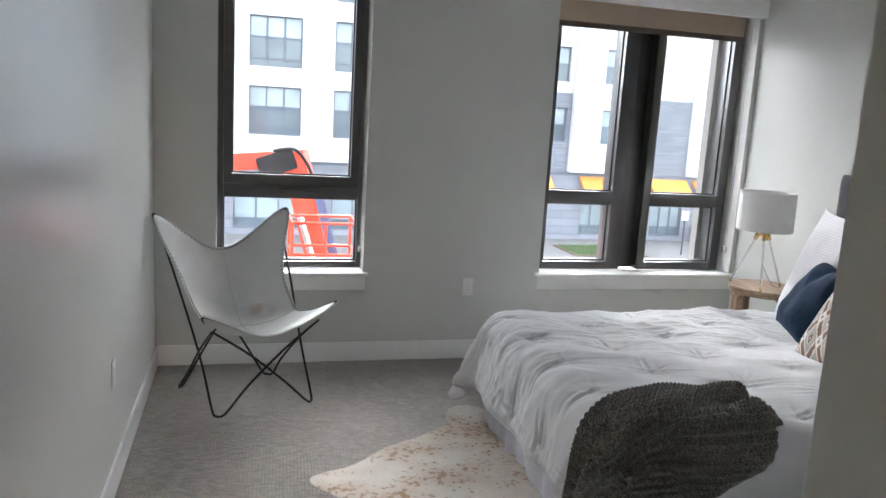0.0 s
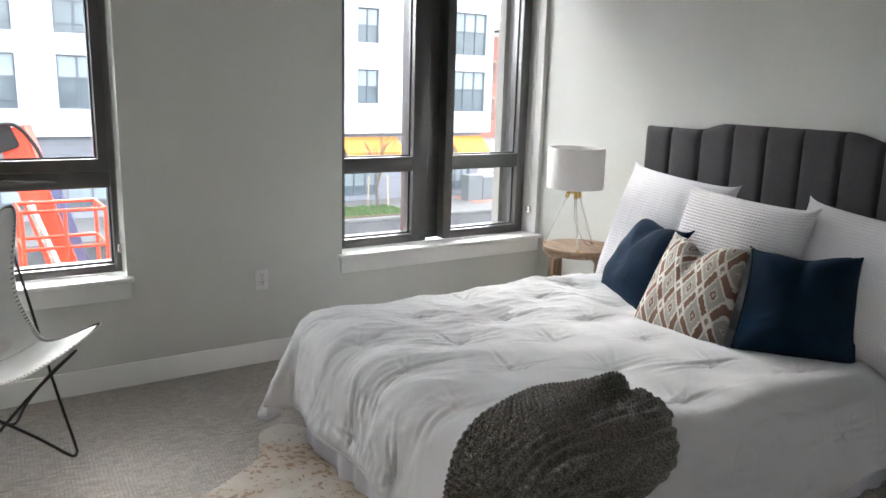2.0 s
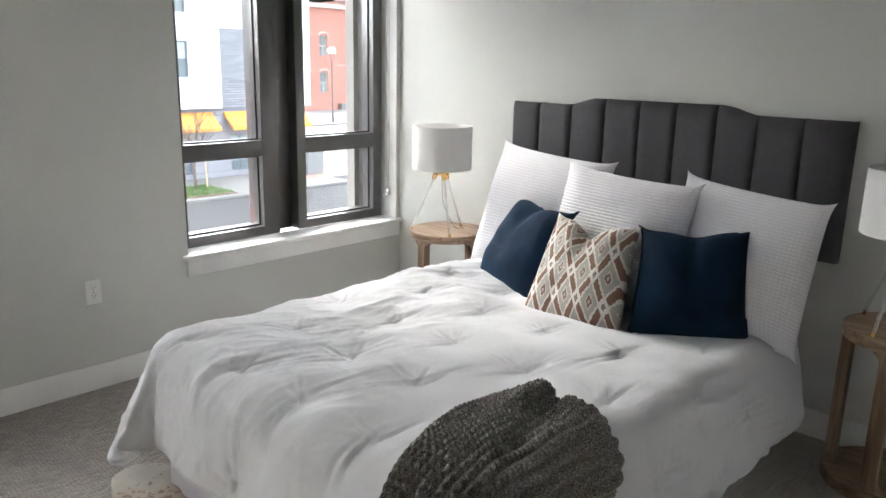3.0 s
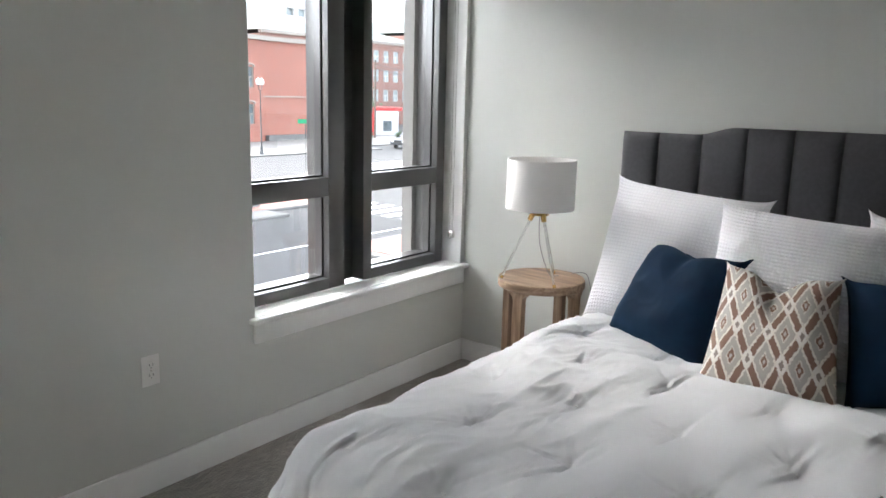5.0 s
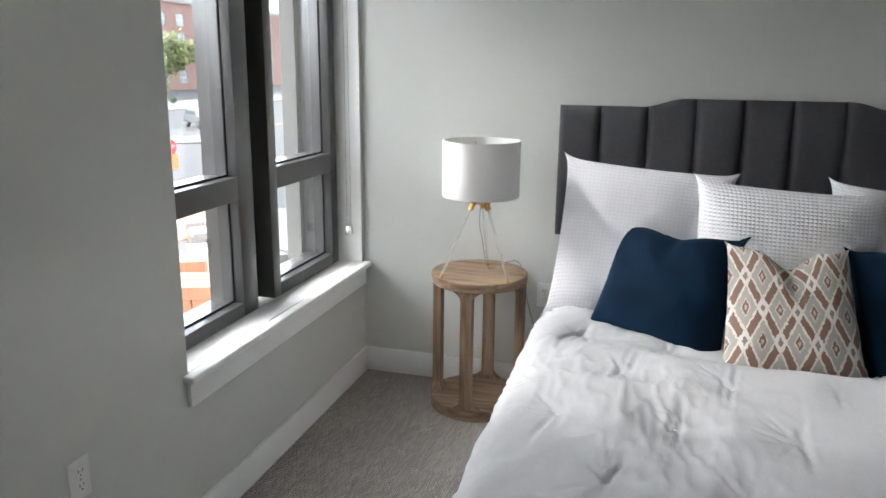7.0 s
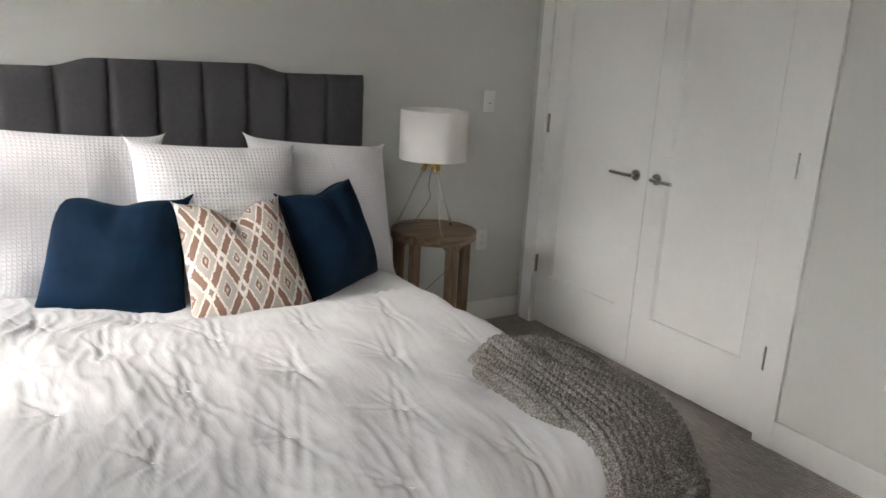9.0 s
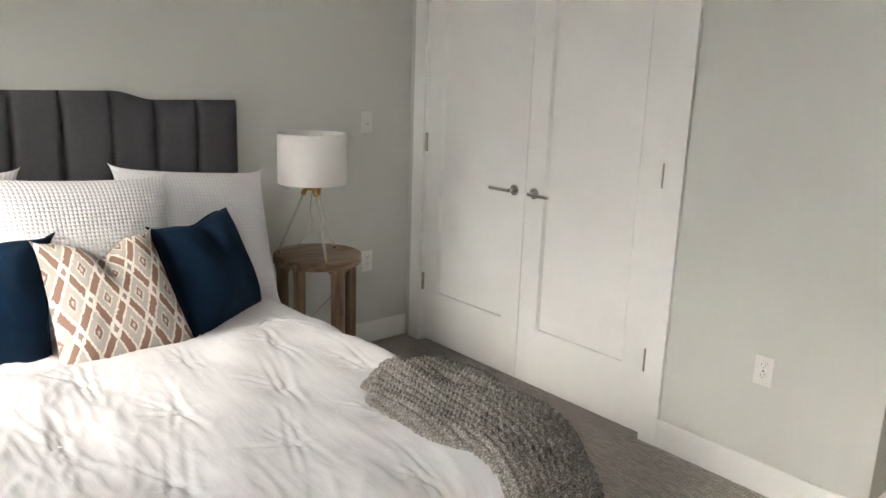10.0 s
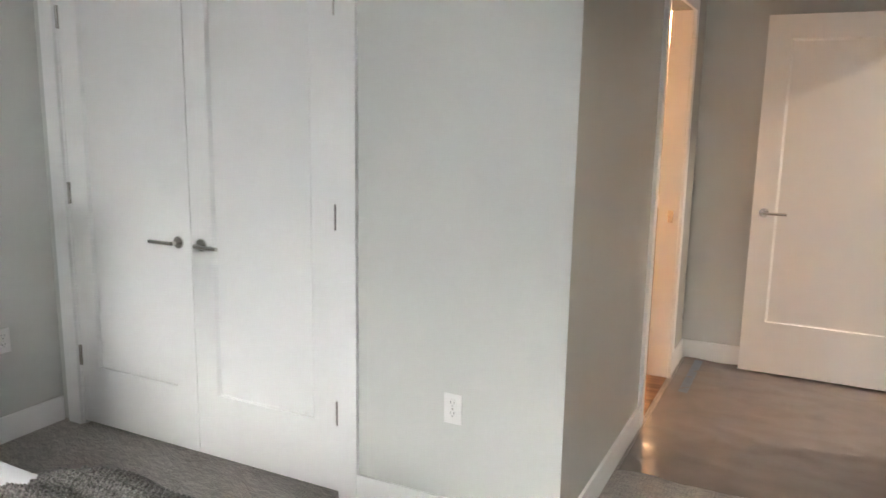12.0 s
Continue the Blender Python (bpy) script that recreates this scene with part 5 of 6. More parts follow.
for h in grey:
    far_window(flats, *h, 35.15, 1)
for h in mid:
    far_window(flats, *h, 34.8, 2)
for h in last:
    far_window(flats, *h, 34.8, 3, 0.55, 0.35)
shops = [(-14, -11), (-9.5, -6.5), (-5, -2), (-0.4, 2.6), (4, 7), (8.5, 11), (12.6, 14.6), (16.6, 18.5), (20.6, 22.4), (23.0, 24.3)]
slab(flats, -16, 24.9, G + 0.12, -1.0, 35.0, 0.4, GREY_STONE, [(a, b, -4.0, -2.2) for a, b in shops], "base_wall")
part("fascia", boxes((-16, 24.95, 34.95, 35.4, -1.0, -0.851)), FAR_FRAME, flats)
# same shade-coloured filler behind the shop fronts
part("base_core", boxes((-16, 24.7, 35.8, 47.5, G + 0.12, -0.86)), FAR_UNLIT, flats)
for a, b in shops:
    far_window(flats, a, b, -4.0, -2.2, 35.1, 3, 0.25)
for a, b in ((12.4, 14.8), (16.4, 19.6), (20.25, 22.45), (22.85, 25.0)):
    bm = bmesh.new()
    v = [bm.verts.new(p) for p in ((a, 34.98, -1.05), (b, 34.98, -1.05), (b, 34.1, -1.75), (a, 34.1, -1.75), (a, 34.98, -1.2), (b, 34.98, -1.2), (b, 34.1, -1.9), (a, 34.1, -1.9))]
    for f in ((0, 1, 2, 3), (3, 2, 6, 7), (0, 3, 7, 4), (1, 2, 6, 5), (4, 5, 6, 7)):
        bm.faces.new([v[i] for i in f])
    part("awning", bm, ORANGE_CLOTH, flats, "bright orange sloping awning")


def brick_house(name, label, x0, x1, y, top, rows, cols, w, h, material, depth=14, roof=None, arch=False, pane=None, sash=None):
    root = thing(name, label, "building")
    holes = []
    for z in rows:
        for x in cols:
            holes.append((x - w / 2, x + w / 2, z, z + h))
    slab(root, x0, x1, G, top, y, 0.4, material, holes)
    part("core", boxes((x0 + 0.05, x1 - 0.05, y + 0.5, y + depth, G, top - 0.1)), material, root)
    part("cornice", boxes((x0 - 0.25, x1 + 0.25, y - 0.35, y + 0.4, top, top + 0.5)), STONE_TRIM, root)
    if roof:
        bm = bmesh.new()
        e = 0.4
        b = [bm.verts.new(p) for p in ((x0 - e, y - e, top + 0.5), (x1 + e, y - e, top + 0.5), (x1 + e, y + depth, top + 0.5), (x0 - e, y + depth, top + 0.5))]
        i = depth * 0.3
        t = [bm.verts.new(p) for p in ((x0 + i, y + i, top + roof), (x1 - i, y + i, top + roof), (x1 - i, y + depth - i, top + roof), (x0 + i, y + depth - i, top + roof))]
        for k in range(4):
            bm.faces.new((b[k], b[(k + 1) % 4], t[(k + 1) % 4], t[k]))
        bm.faces.new(t)
        part("roof", bm, SLATE, root)
    for hx in holes:
        wdw = new("window")
        wdw.parent = root
        part("pane", boxes((hx[0], hx[1], y + 0.2, y + 0.25, hx[2], hx[3])), pane or FAR_GLASS, wdw)
        part("frame", boxes((hx[0], hx[1], y + 0.12, y + 0.2, hx[2] + h * 0.47, hx[2] + h * 0.53), ((hx[0] + hx[1]) / 2 - 0.06, (hx[0] + hx[1]) / 2 + 0.06, y + 0.12, y + 0.2, hx[2], hx[2] + h * 0.47), (hx[0], hx[0] + 0.1, y + 0.12, y + 0.2, hx[2], hx[3]), (hx[1] - 0.1, hx[1], y + 0.12, y + 0.2, hx[2], hx[3])), sash or STONE_TRIM, wdw)
        if arch:
            c = (hx[0] + hx[1]) / 2
            bm = bmesh.new()
            tube(bm, [(c + (w / 2 + 0.1) * math.cos(math.pi * k / 10), y - 0.05, hx[3] + 0.35 * math.sin(math.pi * k / 10)) for k in range(11)], 0.12, 6)
            part("arch", bm, STONE_TRIM, wdw)
    return root


brick_house("brick_house", "old red brick house with arched windows and pale cornice", 50.2, 58.8, 74, 7.4, (-2.2, 2.0), (51.8, 54.4, 56.9), 1.15, 2.3, RED_BRICK, arch=True)
side = brick_house("brick_building", "blank red brick party wall beside the old brick house", 58.9, 73.4, 74.6, 7.4, (), (), 1, 1, RED_BRICK)
part("chimney", boxes((67.8, 69.0, 74.2, 74.59, 0.3, 7.8)), STONE_TRIM, side, "tan chimney breast")
part("string_course", boxes((58.9, 73.4, 74.45, 74.59, 0.9, 1.05)), STONE_TRIM, side)
part("lower_wall", boxes((59.5, 73.3, 73.9, 74.59, G, -3.6)), CONCRETE, side)
brick_house("brick_school", "long brick institutional building with slate roof, far away", 84, 125.6, 105, 11.2, (0.2, 4.0, 7.7), [86 + 2.9 * k for k in range(14)], 1.6, 2.3, DULL_BRICK, 24, 3.0, pane=FAR_BLIND_HAZE, sash=PANEL_PLAIN)
brick_house("brick_school", "large brick building with white-framed windows, far beyond the junction", 126, 196, 106, 14.0, (-3.0, 1.2, 5.2, 9.2), [129.5 + 6.6 * k for k in range(10)], 2.8, 2.6, DULL_BRICK, 26, 4.4, pane=FAR_BLIND_HAZE, sash=PANEL_PLAIN)
tower = thing("office_tower", "pale high building on the skyline", "building")
holes = [(172 + 5.2 * i, 175.4 + 5.2 * i, 8 + 4.6 * j, 10.4 + 4.6 * j) for i in range(7) for j in range(5)]
slab(tower, 168, 210, G, 31, 200, 1.0, PANEL_WHITE, holes)
# pale core behind the openings: distance haze put into its colour
part("core", boxes((168.2, 209.8, 201.2, 220, G, 30.8)), FAR_BLIND_HAZE, tower)
part("roof_plant", boxes((182, 194, 205, 215, 31, 34)), PANEL_WHITE, tower)
back = brick_house("brick_block", "pale orange brick block behind the old house", 56, 76, 120, 22, (2, 7, 12, 17), [58.5 + 3.6 * k for k in range(5)], 1.8, 2.4, TAN_BRICK)
# plain brick slabs added to fill the far skyline on both sides
part("brick_backdrop", boxes((-80, -16.5, 60, 62, G, 10), (196.5, 420, 130, 132, G, 14)), DULL_BRICK, kind="structure")


def street_lamp(label, x, y, globes=2, top=0.5):
    root = thing("street_lamp", label, "street lamp", (x, y, G + 0.13), 25)
    H = top - G - 0.13
    part("base", lathe(bmesh.new(), [(0.001, 0), (0.26, 0), (0.24, 0.1), (0.17, 0.25), (0.14, 0.6), (0.09, 0.75), (0.07, 0.8), (0.001, 0.8)], 16), LAMP_METAL, root, smooth=40)
    part("pole", rod(bmesh.new(), (0, 0, 0.8), (0, 0, H - 0.45), 0.07, 0.05, 12), LAMP_METAL, root, smooth=40)
    if globes == 2:
        part("arm", tube(bmesh.new(), [(-0.36, 0, H), (-0.34, 0, H - 0.25), (-0.18, 0, H - 0.42), (0, 0, H - 0.45), (0.18, 0, H - 0.42), (0.34, 0, H - 0.25), (0.36, 0, H)], 0.04, 8), LAMP_METAL, root, smooth=60)
    for s in ((-0.36, 0.36) if globes == 2 else (0.0,)):
        part("globe", lathe(bmesh.new(), [(0.001, H), (0.12, H), (0.2, H + 0.12), (0.23, H + 0.3), (0.19, H + 0.46), (0.1, H + 0.56), (0.04, H + 0.62), (0.001, H + 0.72)], 20, (s, 0, 0)), GLOBE, root, "white acorn globe", smooth=60)
        part("collar", rod(bmesh.new(), (s, 0, H - 0.45 if globes == 1 else H - 0.1), (s, 0, H), 0.06, 0.1, 12), LAMP_METAL, root, smooth=40)
    return root


lamp_p = street_lamp("dark street lamp with two white acorn globes on the corner", 31.7, 36.3, 2, 1.5)
street_lamp("dark street lamp with two white acorn globes across the junction", 46.2, 59.0, 2, 2.1)
street_lamp("dark street lamp with one white acorn globe before the flats", 12.95, 31.2, 1, 0.45)


def post_sign(name, label, x, y, z0, plate_dims, material, turn, height, text="", text_size=0.3, text_mat=None, disc=0):
    root = thing(name, label, "road sign", (x, y, G + 0.1), turn)
    part("pole", rod(bmesh.new(), (0, 0.03, 0), (0, 0.03, height), 0.035, n=8), LAMP_METAL, root)
    if disc:
        bm = rod(bmesh.new(), (0, 0.0, z0 - G - 0.1), (0, -0.02, z0 - G - 0.1), disc, n=8)
        p = part("sign_plate", bm, material, root)
    else:
        w, h = plate_dims
        p = part("sign_plate", boxes((-w / 2, w / 2, -0.02, 0, z0 - G - 0.1 - h / 2, z0 - G - 0.1 + h / 2)), material, root)
    if text:
        c = bpy.data.curves.new("lettering", "FONT")
        c.body, c.size, c.extrude, c.align_x, c.align_y = text, text_size, 0.002, "CENTER", "CENTER"
        o = new("lettering", c)
        c.materials.append(text_mat or ROADPAINT)
        o.parent = p
        o.matrix_basis = pose(0, -0.026, z0 - G - 0.1, 90, 0, 0)
    return root


post_sign("parking_sign", "blue parking sign with white P on the lamp post", 31.65, 36.15, -1.8, (0.8, 0.95), SIGN_BLUE, -42, 2.9, "P", 0.8)
s2 = post_sign("parking_sign", "small blue arrow sign under the parking sign", 31.65, 36.13, -2.6, (0.65, 0.45), SIGN_BLUE, -42, 2.1, "<", 0.5)
post_sign("stop_sign", "red stop sign above an orange work board", 27.1, 22.8, -1.92, (0, 0), SIGN_RED, -50, 2.4, "STOP", 0.24, disc=0.38)
post_sign("work_board", "orange temporary work board on a post", 27.05, 22.75, -2.52, (0.75, 0.6), SIGN_ORANGE, -50, 1.6)
post_sign("street_sign", "green street name plate on a post", 39.0, 45.0, -0.6, (1.1, 0.32), SIGN_GREEN, -42, 3.9)
post_sign("traffic_sign", "white traffic sign on a post", 42.5, 46.5, -1.2, (0.45, 0.6), ROADPAINT, -42, 3.3)
post_sign("traffic_sign", "white sign on a post before the flats", 20.1, 31.0, -2.4, (0.3, 0.45), ROADPAINT, -20, 2.2)

cabinet = thing("utility_cabinet", "dark grey utility cabinet on the corner pavement", "utility cabinet")
part("body", boxes((22.6, 23.5, 32.6, 33.3, G + 0.15, -3.0), (23.54, 24.6, 32.6, 33.3, G + 0.15, -3.1), bevel=0.02), UTILITY, cabinet)
part("lid", boxes((22.55, 23.52, 32.55, 33.35, -2.998, -2.93), (23.53, 24.65, 32.55, 33.35, -3.098, -3.04), bevel=0.01), UTILITY, cabinet)


def vehicle(name, label, x, y, turn, length, material, pickup=False):
    root = thing(name, label, "car", (x, y, G + 0.005), turn)
    L, W = length / 2, 0.95
    prof = [(-L, 0.45), (-L, 0.95), (-L + 0.15, 1.05), (-L * 0.42, 1.12), (-L * 0.18, 1.75), (L * 0.22, 1.8), (L * 0.34, 1.15), (L - 0.05, 1.12), (L, 1.0), (L, 0.45)] if pickup else \
        [(-L, 0.45), (-L, 0.9), (-L + 0.2, 1.02), (-L * 0.5, 1.1), (-L * 0.22, 1.62), (L * 0.7, 1.66), (L * 0.95, 1.1), (L, 0.9), (L, 0.45)]
    bm = bmesh.new()
    a = [bm.verts.new((px, -W * (0.84 if pz > 1.2 else 1), pz)) for px, pz in prof]
    b = [bm.verts.new((px, W * (0.84 if pz > 1.2 else 1), pz)) for px, pz in prof]
    n = len(prof)
    for i in range(n):
        bm.faces.new((a[i], a[(i + 1) % n], b[(i + 1) % n], b[i]))
    bm.faces.new(a)
    bm.faces.new(b)
    bmesh.ops.bevel(bm, geom=bm.edges[:], offset=0.05, segments=2, affect="EDGES")
    body = part("body", bm, material, root, smooth=40)
    g0, g1 = (-L * 0.22, L * 0.24) if pickup else (-L * 0.26, L * 0.74)
    for s in (-1, 1):
        part("side_window", boxes((g0, g1, s * 0.9 - 0.03, s * 0.9 + 0.01, 1.2, 1.55)), FAR_GLASS, body)
    for px in (-L * 0.62, L * 0.6):
        for s in (-1, 1):
            w = part("wheel", rod(bmesh.new(), (px, s * 0.72, 0.36), (px, s * 0.97, 0.36), 0.36, n=20), RUBBER, root, smooth=40)
            part("rim", rod(bmesh.new(), (px, s * 0.972, 0.36), (px, s * 0.985, 0.36), 0.22, n=16), STEEL, w, smooth=40)
    part("headlight", boxes((-L - 0.01, -L + 0.05, -0.85, -0.5, 0.75, 0.92), (-L - 0.01, -L + 0.05, 0.5, 0.85, 0.75, 0.92)), ROADPAINT, root)
    part("grille", boxes((-L - 0.012, -L + 0.03, -0.45, 0.45, 0.6, 0.92)), RUBBER, root)
    return root


vehicle("pickup_truck", "dark grey pickup truck parked beyond the junction", 66.9, 58.2, 12, 5.8, CAR_DARK, True)
vehicle("estate_car", "dark blue-grey estate car parked beyond the junction", 75.6, 60.2, 12, 4.7, CAR_BLUE)

vehicle("saloon_car", "silver saloon car waiting at the junction", 62.6, 44.6, 55, 4.5, CAR_SILVER)

kiosk = thing("bank_kiosk", "small red and white drive-up kiosk among shrubs", "kiosk", (86, 79, G), -30)
part("body", boxes((-2.0, 1.6, -1.2, 1.2, 0, 3.6), bevel=0.03), PANEL_WHITE, kiosk)
part("side_wall", boxes((-2.7, -2.03, -1.3, 1.3, 0, 4.1)), SIGN_RED, kiosk, "red side wall")
part("roof", boxes((-2.0, 2.1, -1.35, 1.3, 3.61, 4.1)), SIGN_RED, kiosk, "red roof band")
part("machine", boxes((-0.8, 0.5, -1.3, -1.21, 0.6, 2.1)), FAR_GLASS, kiosk, "dark machine front")


def leafy(name, label, x, y, height, spread, material, count, seed, z0=G, trunk_h=0.35, bare=False, group=""):
    """A tapered trunk with forking limbs, and small leaves near the limb ends."""
    rng = random.Random(seed)
    root = thing(name, label, "tree" if height > 2 else "shrub", (x, y, z0), group=group)
    wood_bm, tips = bmesh.new(), []

    def limb(p, d, length, r, level):
        q = p + d * length
        m = p + d * length * 0.5 + Vector((rng.uniform(-1, 1), rng.uniform(-1, 1), 0)) * length * 0.05
        rod(wood_bm, p, m, r, r * 0.8, 6)
        rod(wood_bm, m, q, r * 0.8, r * 0.55, 6)
        tips.append(q)
        tips.append(m)
        if level < 3:
            for _ in range(4 if level else 5):
                nd = (d + Vector((rng.uniform(-1, 1), rng.uniform(-1, 1), rng.uniform(-0.2, 0.7))) * 0.75).normalized()
                limb(p + d * length * rng.uniform(0.5, 1.0), nd, length * rng.uniform(0.5, 0.75), r * 0.5, level + 1)
    limb(Vector((0, 0, 0)), Vector((0, 0, 1)), height * trunk_h, max(0.03, height * 0.018), 0)
    part("trunk", wood_bm, BARK, root)
    if not bare:
        bm = bmesh.new()
        s = spread * 0.05
        for _ in range(count):
            c = rng.choice(tips) + Vector((rng.gauss(0, 1), rng.gauss(0, 1), rng.gauss(0, 0.8))) * spread * 0.09
            if c.z < 0.02:
                continue
            u = Vector((rng.uniform(-1, 1), rng.uniform(-1, 1), rng.uniform(-1, 1))).normalized() * s
            v = u.orthogonal().normalized() * s * 0.6
            bm.faces.new([bm.verts.new(c + k) for k in (-u, v, u, -v)])
        part("crown", bm, material, root, kind="stuff")
    return root


sap = leafy("sapling", "bare young street tree in a planted bed", 17.1, 32.3, 4.1, 1.5, SPRING_LEAF, 0, 3, G + 0.15, 0.5, True)
for i, (dx, dy) in enumerate(((-0.5, 0.1), (0.5, -0.1))):
    part("tree_stake", rod(bmesh.new(), (17.1 + dx, 32.3 + dy, G + 0.15), (17.1 + dx * 0.9, 32.3 + dy, G + 1.7), 0.035, n=8), STAKE, None, "light wooden stake beside the young tree", category="stake")
grass = bmesh.new()
rng = random.Random(5)
for _ in range(2600):
    x, y, h = rng.uniform(14.5, 17.9), rng.uniform(30.4, 32.9), rng.uniform(0.05, 0.14)
    a = rng.uniform(0, 6.28)
    grass.faces.new([grass.verts.new(p) for p in ((x - 0.02 * math.cos(a), y - 0.02 * math.sin(a), G + 0.17), (x + 0.02 * math.cos(a), y + 0.02 * math.sin(a), G + 0.17), (x + rng.uniform(-0.04, 0.04), y, G + 0.17 + h))])
part("grass", grass, GRASS, None, kind="stuff")
leafy("street_tree", "young tree in pale spring leaf before the brick building", 105, 82, 8.6, 8, SPRING_LEAF, 5000, 11, G, 0.4)
leafy("street_tree", "tree in pale spring leaf beside the road", 118, 88, 11, 9, SPRING_LEAF, 5000, 12, G, 0.4)
leafy("street_tree", "tree in pale spring leaf at the roadside", 152, 92, 12, 10, SPRING_LEAF, 5000, 13, G, 0.4)
leafy("evergreen_tree", "dark evergreen behind the brick wall corner", 80, 80, 8, 7, EVERGREEN, 6000, 14, G, 0.4)
leafy("evergreen_tree", "dark evergreen behind the red kiosk", 90, 90, 8, 7, EVERGREEN, 6000, 15, G, 0.4)
for k in range(9):
    leafy("shrub", "low green shrub along the pavement", 64 + 3.4 * k, 66 + (k % 3), 1.7, 1.9, EVERGREEN, 700, 30 + k, G + 0.1, 0.3, group="roadside shrubs")

wires = bmesh.new()
for a, b in (((76, 72, 5.5), (150, 96, 9.0)), ((76, 72, 4.9), (150, 96, 8.2))):
    a, b = Vector(a), Vector(b)
    tube(wires, [a.lerp(b, k / 16) + Vector((0, 0, -2.2 * (1 - (k / 8 - 1) ** 2))) for k in range(17)], 0.05, 5)
part("overhead_wire", wires, LAMP_METAL, None, "overhead wires sagging between poles across the street", category="cable")
for i, p in enumerate(((76, 72), (150, 96))):
    part("utility_pole", rod(bmesh.new(), (*p, G), (*p, 9.5 if i else 6), 0.14, 0.11, 8), BARK, None, "wooden utility pole carrying the wires", category="pole")

# orange boom lift below the narrow window
lift = thing("boom_lift", "bright orange-red boom lift with folded arm parked below the window", "boom lift")


def beam(a, b, w, h):
    a, b = Vector(a), Vector(b)
    bm = bm_ = bmesh.new()
    bm_box(bm, 0, (b - a).length, -w / 2, w / 2, -h / 2, h / 2)
    d = (b - a).normalized()
    m = Matrix.Translation(a) @ d.to_track_quat("X", "Z").to_matrix().to_4x4()
    bmesh.ops.bevel(bm, geom=bm.edges[:], offset=0.02, segments=2, affect="EDGES")
    bmesh.ops.transform(bm, matrix=m, verts=bm.verts[:])
    return bm


arm = part("upper_boom", beam((-1.6, 13.3, 0.42), (0.55, 13.0, 0.66), 0.26, 0.28), LIFT_RED, lift, smooth=40)
part("knuckle", beam((0.28, 12.82, 0.50), (0.86, 12.82, 0.72), 0.10, 0.36), RUBBER, lift, "black knuckle plate", smooth=40)
part("hose", tube(bmesh.new(), smooth_curve([(0.5, 12.7, 0.82), (0.85, 12.7, 0.86), (1.08, 12.75, 0.6), (1.22, 12.75, 0.25)], 6), 0.028, 8), RUBBER, lift, smooth=180)
part("lower_boom", beam((0.86, 13.0, 0.80), (1.82, 12.6, -2.9), 0.34, 0.40), LIFT_RED, lift, smooth=40)
part("lower_boom_rail", beam((1.20, 12.72, 0.35), (1.98, 12.32, -2.6), 0.05, 0.16), LIFT_BLUE, lift, smooth=40)
part("ram", rod(bmesh.new(), (0.95, 12.6, -0.2), (1.62, 12.3, -2.4), 0.06, n=12), STEEL, lift, smooth=40)
part("chassis", boxes((0.6, 3.4, 12.0, 14.0, -3.75, -2.95), bevel=0.08), LIFT_RED, lift, smooth=40)
part("counterweight", boxes((2.2, 3.6, 12.2, 13.8, -2.94, -2.2), bevel=0.12), LIFT_RED, lift, smooth=40)
for x in (1.0, 3.0):
    for y in (11.95, 13.8):
        part("wheel", rod(bmesh.new(), (x, y, G + 0.53), (x, y + 0.3, G + 0.53), 0.4, n=24), RUBBER, lift, smooth=40)
cage = bmesh.new()
for z in (-1.1, -0.62, -0.14):
    tube(cage, [(0.75, 11.2, z), (1.72, 11.2, z), (1.72, 12.0, z), (0.75, 12.0, z)], 0.024, 8, True)
for p in ((0.75, 11.2), (1.72, 11.2), (1.72, 12.0), (0.75, 12.0), (1.24, 11.2)):
    rod(cage, (*p, -1.6), (*p, -0.12), 0.024, n=8)
basket = part("basket", cage, LIFT_RED, lift, "orange-red tubular basket", smooth=60)
part("basket_floor", boxes((0.72, 1.75, 11.17, 12.03, -1.66, -1.6)), LIFT_RED, basket)
part("bracket", beam((1.5, 12.03, -1.5), (1.7, 12.5, -2.6), 0.12, 0.12), LIFT_RED, lift)


def crate(label, x, y, z, w, d, h, material, turn):
    root = thing("crate", label, "crate", (x, y, z), turn)
    bm = bmesh.new()
    n = max(2, int(h / 0.14))
    for k in range(n):
        bm_box(bm, -w / 2, w / 2, -d / 2, d / 2, k * h / n + 0.012, (k + 1) * h / n)
    part("slats", bm, material, root)
    # dark filler gives the gaps between slats their shade by colour
    part("core", boxes((-w / 2 + 0.02, w / 2 - 0.02, -d / 2 + 0.02, d / 2 - 0.02, 0.0, h - 0.01)), FAR_UNLIT, root)


def pallet(label, x, y, turn, w, d, rows, material, gap=0.02, seed=0):
    """A timber pallet, and on it a stack of blocks that do not quite line up."""
    rng = random.Random(seed)
    root = thing("pallet_stack", label, "building materials", (x, y, G + 0.12), turn)
    bm = boxes(*[(-w / 2, w / 2, v - 0.05, v + 0.05, 0.09, 0.12) for v in (-d / 2 + 0.06, 0, d / 2 - 0.06)], *[(u - 0.05, u + 0.05, -d / 2, d / 2, 0, 0.089) for u in (-w / 2 + 0.06, 0, w / 2 - 0.06)])
    part("pallet", bm, STAKE, root, "pale timber pallet")
    bm, z = bmesh.new(), 0.122
    for h, nx, ny in rows:
        bw, bd = w / nx, d / ny
        for i in range(nx):
            for j in range(ny):
                if rng.random() < 0.08:
                    continue
                ox, oy = rng.uniform(-0.02, 0.02), rng.uniform(-0.02, 0.02)
                bm_box(bm, -w / 2 + i * bw + gap + ox, -w / 2 + (i + 1) * bw - gap + ox, -d / 2 + j * bd + gap + oy, -d / 2 + (j + 1) * bd - gap + oy, z, z + h - 0.01)
        z += h
    part("blocks", bm, material, root, kind="stuff")
    return root


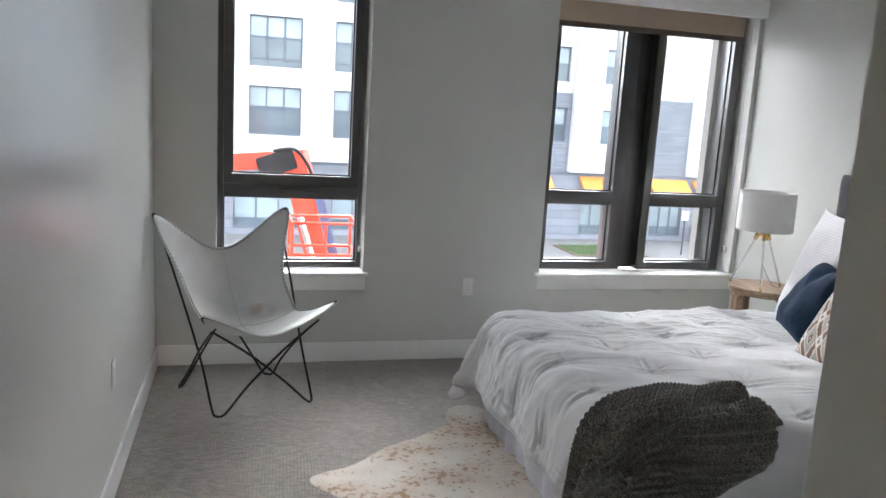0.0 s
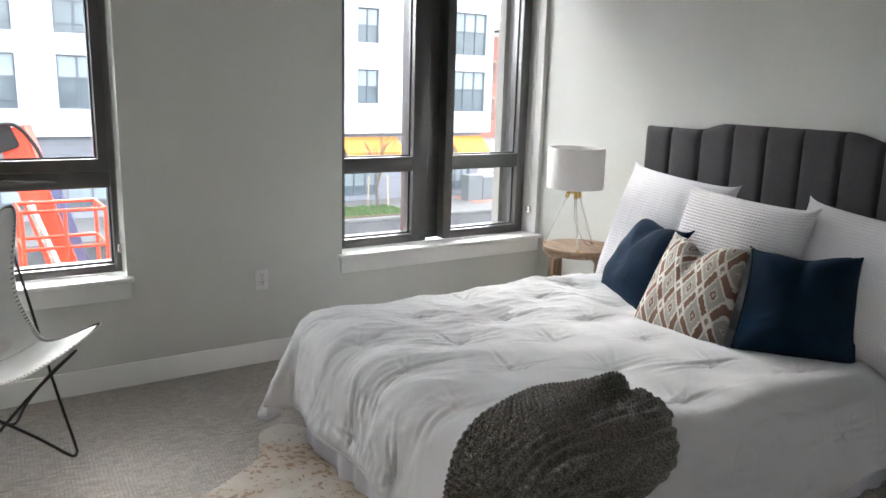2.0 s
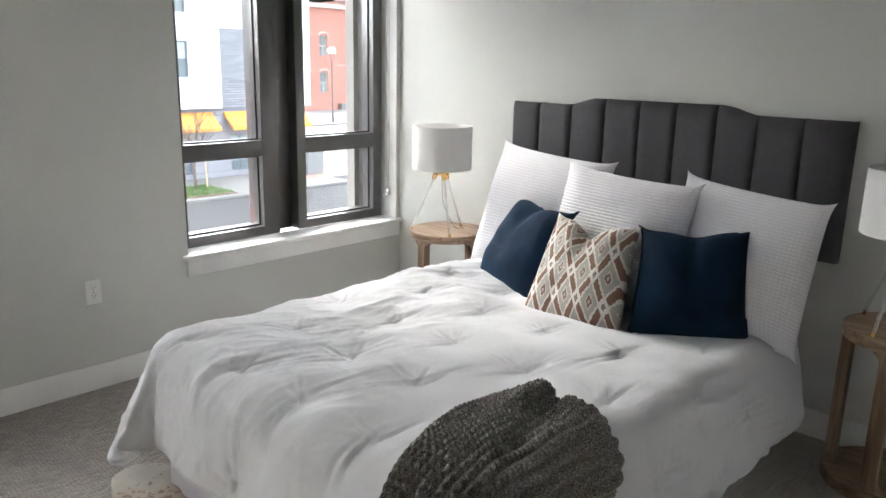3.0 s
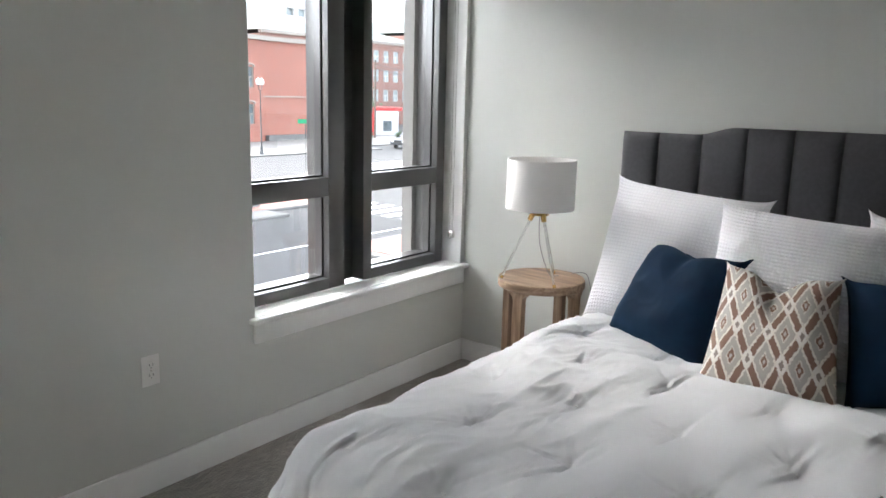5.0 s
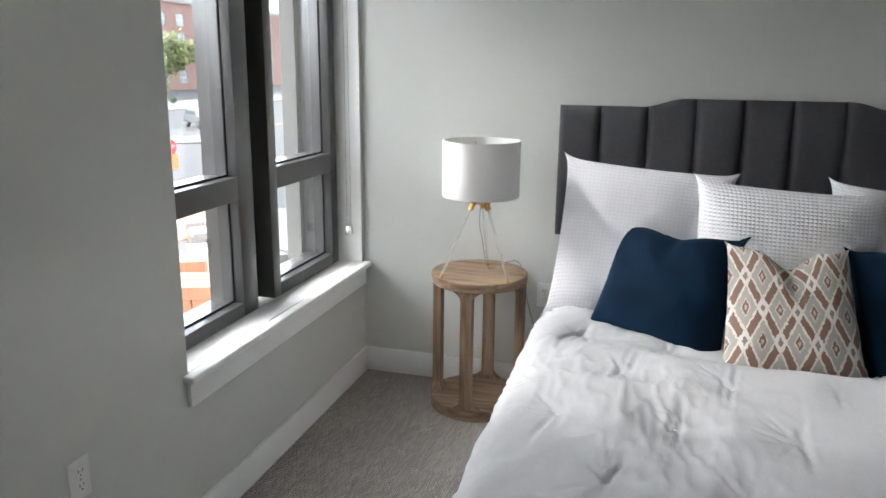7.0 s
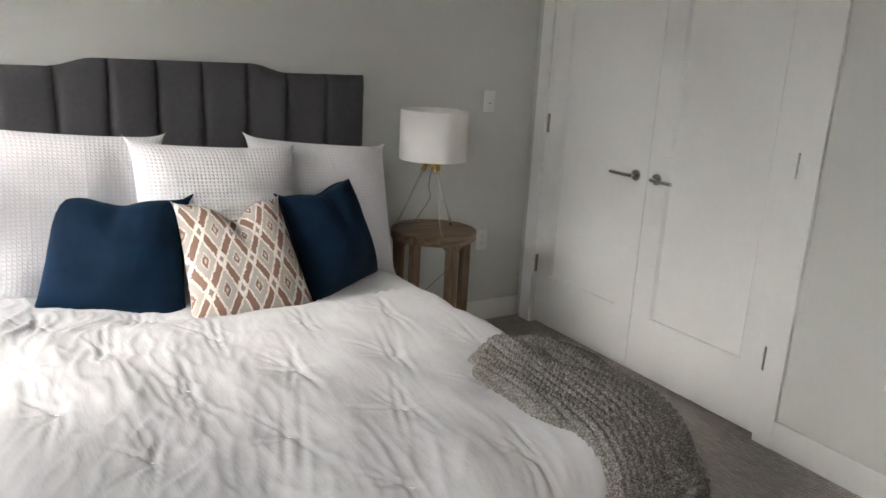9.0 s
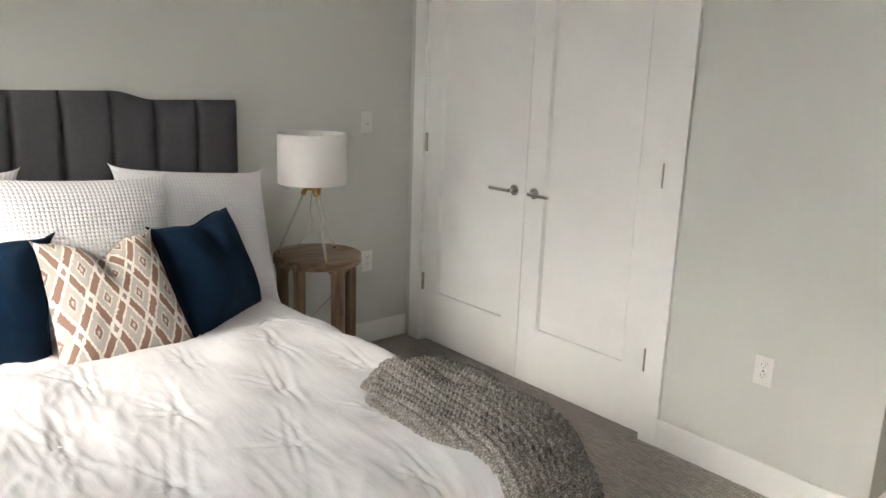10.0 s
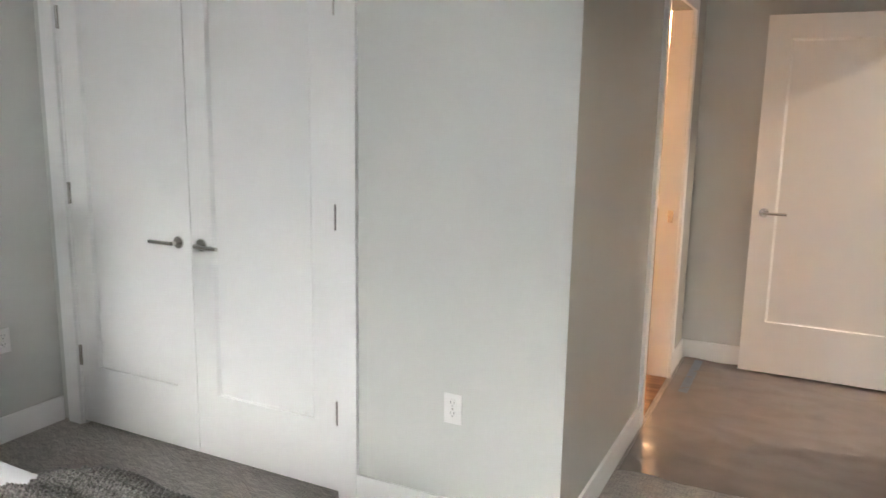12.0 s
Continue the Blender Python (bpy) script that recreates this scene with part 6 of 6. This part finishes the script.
def boards(label, x, y, turn, length, n, seed):
    rng = random.Random(seed)
    root = thing("board_stack", label, "building materials", (x, y, G + 0.12), turn)
    for k in range(n):
        o, a = rng.uniform(-0.3, 0.3), (k % 3) * 0.16
        part("board", boxes((-length / 2 + o, length / 2 + o, -0.2 + a, -0.06 + a, 0.02 + 0.06 * (k // 3), 0.072 + 0.06 * (k // 3)), bevel=0.004), STAKE, root)
    return root


pallet("orange-brown board boxes stacked on a pallet on the building site", 16.2, 14.7, 30, 1.3, 1.2, ((0.42, 1, 2), (0.42, 2, 1)), CARDBOARD, 0.015, 1)
pallet("orange-brown blocks stacked beside the boxes", 14.3, 13.0, 22, 1.3, 1.1, ((0.3, 2, 2), (0.3, 2, 2), (0.3, 2, 1)), CARDBOARD, 0.02, 2)
pallet("pale concrete blocks on a pallet on the gravel", 18.3, 15.3, 35, 1.6, 1.2, ((0.2, 4, 3), (0.2, 4, 3), (0.2, 4, 2)), PANEL_PLAIN, 0.02, 3)
pallet("white wrapped packs in a low stack", 17.0, 11.6, 12, 2.2, 1.4, ((0.28, 2, 2), (0.28, 2, 1)), PANEL_WHITE, 0.03, 4)
pallet("grey blocks partly unloaded from a pallet", 19.0, 13.2, 50, 1.3, 1.2, ((0.2, 3, 3), (0.2, 3, 2)), CONCRETE, 0.03, 5)
pallet("white packs beside the concrete blocks", 18.2, 17.2, 20, 1.8, 1.1, ((0.3, 3, 1), (0.3, 2, 1)), PANEL_WHITE, 0.04, 6)
pallet("low pile of pale stone pieces at the road's edge", 21.4, 17.4, 42, 2.4, 1.2, ((0.22, 5, 3), (0.2, 4, 2)), STONE_TRIM, 0.04, 7)
pallet("pale packs far along the pavement", 25.0, 17.6, 30, 2.0, 1.1, ((0.3, 3, 2), (0.3, 2, 2)), PANEL_PLAIN, 0.04, 8)
boards("pale timber boards lying on the gravel", 15.2, 16.0, 35, 3.0, 6, 1)
boards("loose pale timber boards beside the boxes", 13.4, 14.6, 60, 2.6, 5, 2)
boards("timber boards in front of the blocks", 17.4, 13.2, 10, 2.4, 4, 3)
for n, (x, y) in enumerate(((14.9, 16.9), (15.9, 16.1))):
    rail = thing("timber_barrier", "light timber barrier with two posts and a top rail", "barrier", (x, y, G + 0.12), -40)
    for u in (-0.5, 0.5):
        part("post", boxes((u - 0.04, u + 0.04, -0.04, 0.04, 0, 0.86)), STAKE, rail)
    part("top_rail", boxes((-0.6, 0.6, -0.05, 0.05, 0.861, 0.95)), STAKE, rail)

part("exterior_pier", boxes((3.25, 3.40, 4.765, 4.838, SILL - 0.1, HEAD)), CONCRETE, kind="structure")
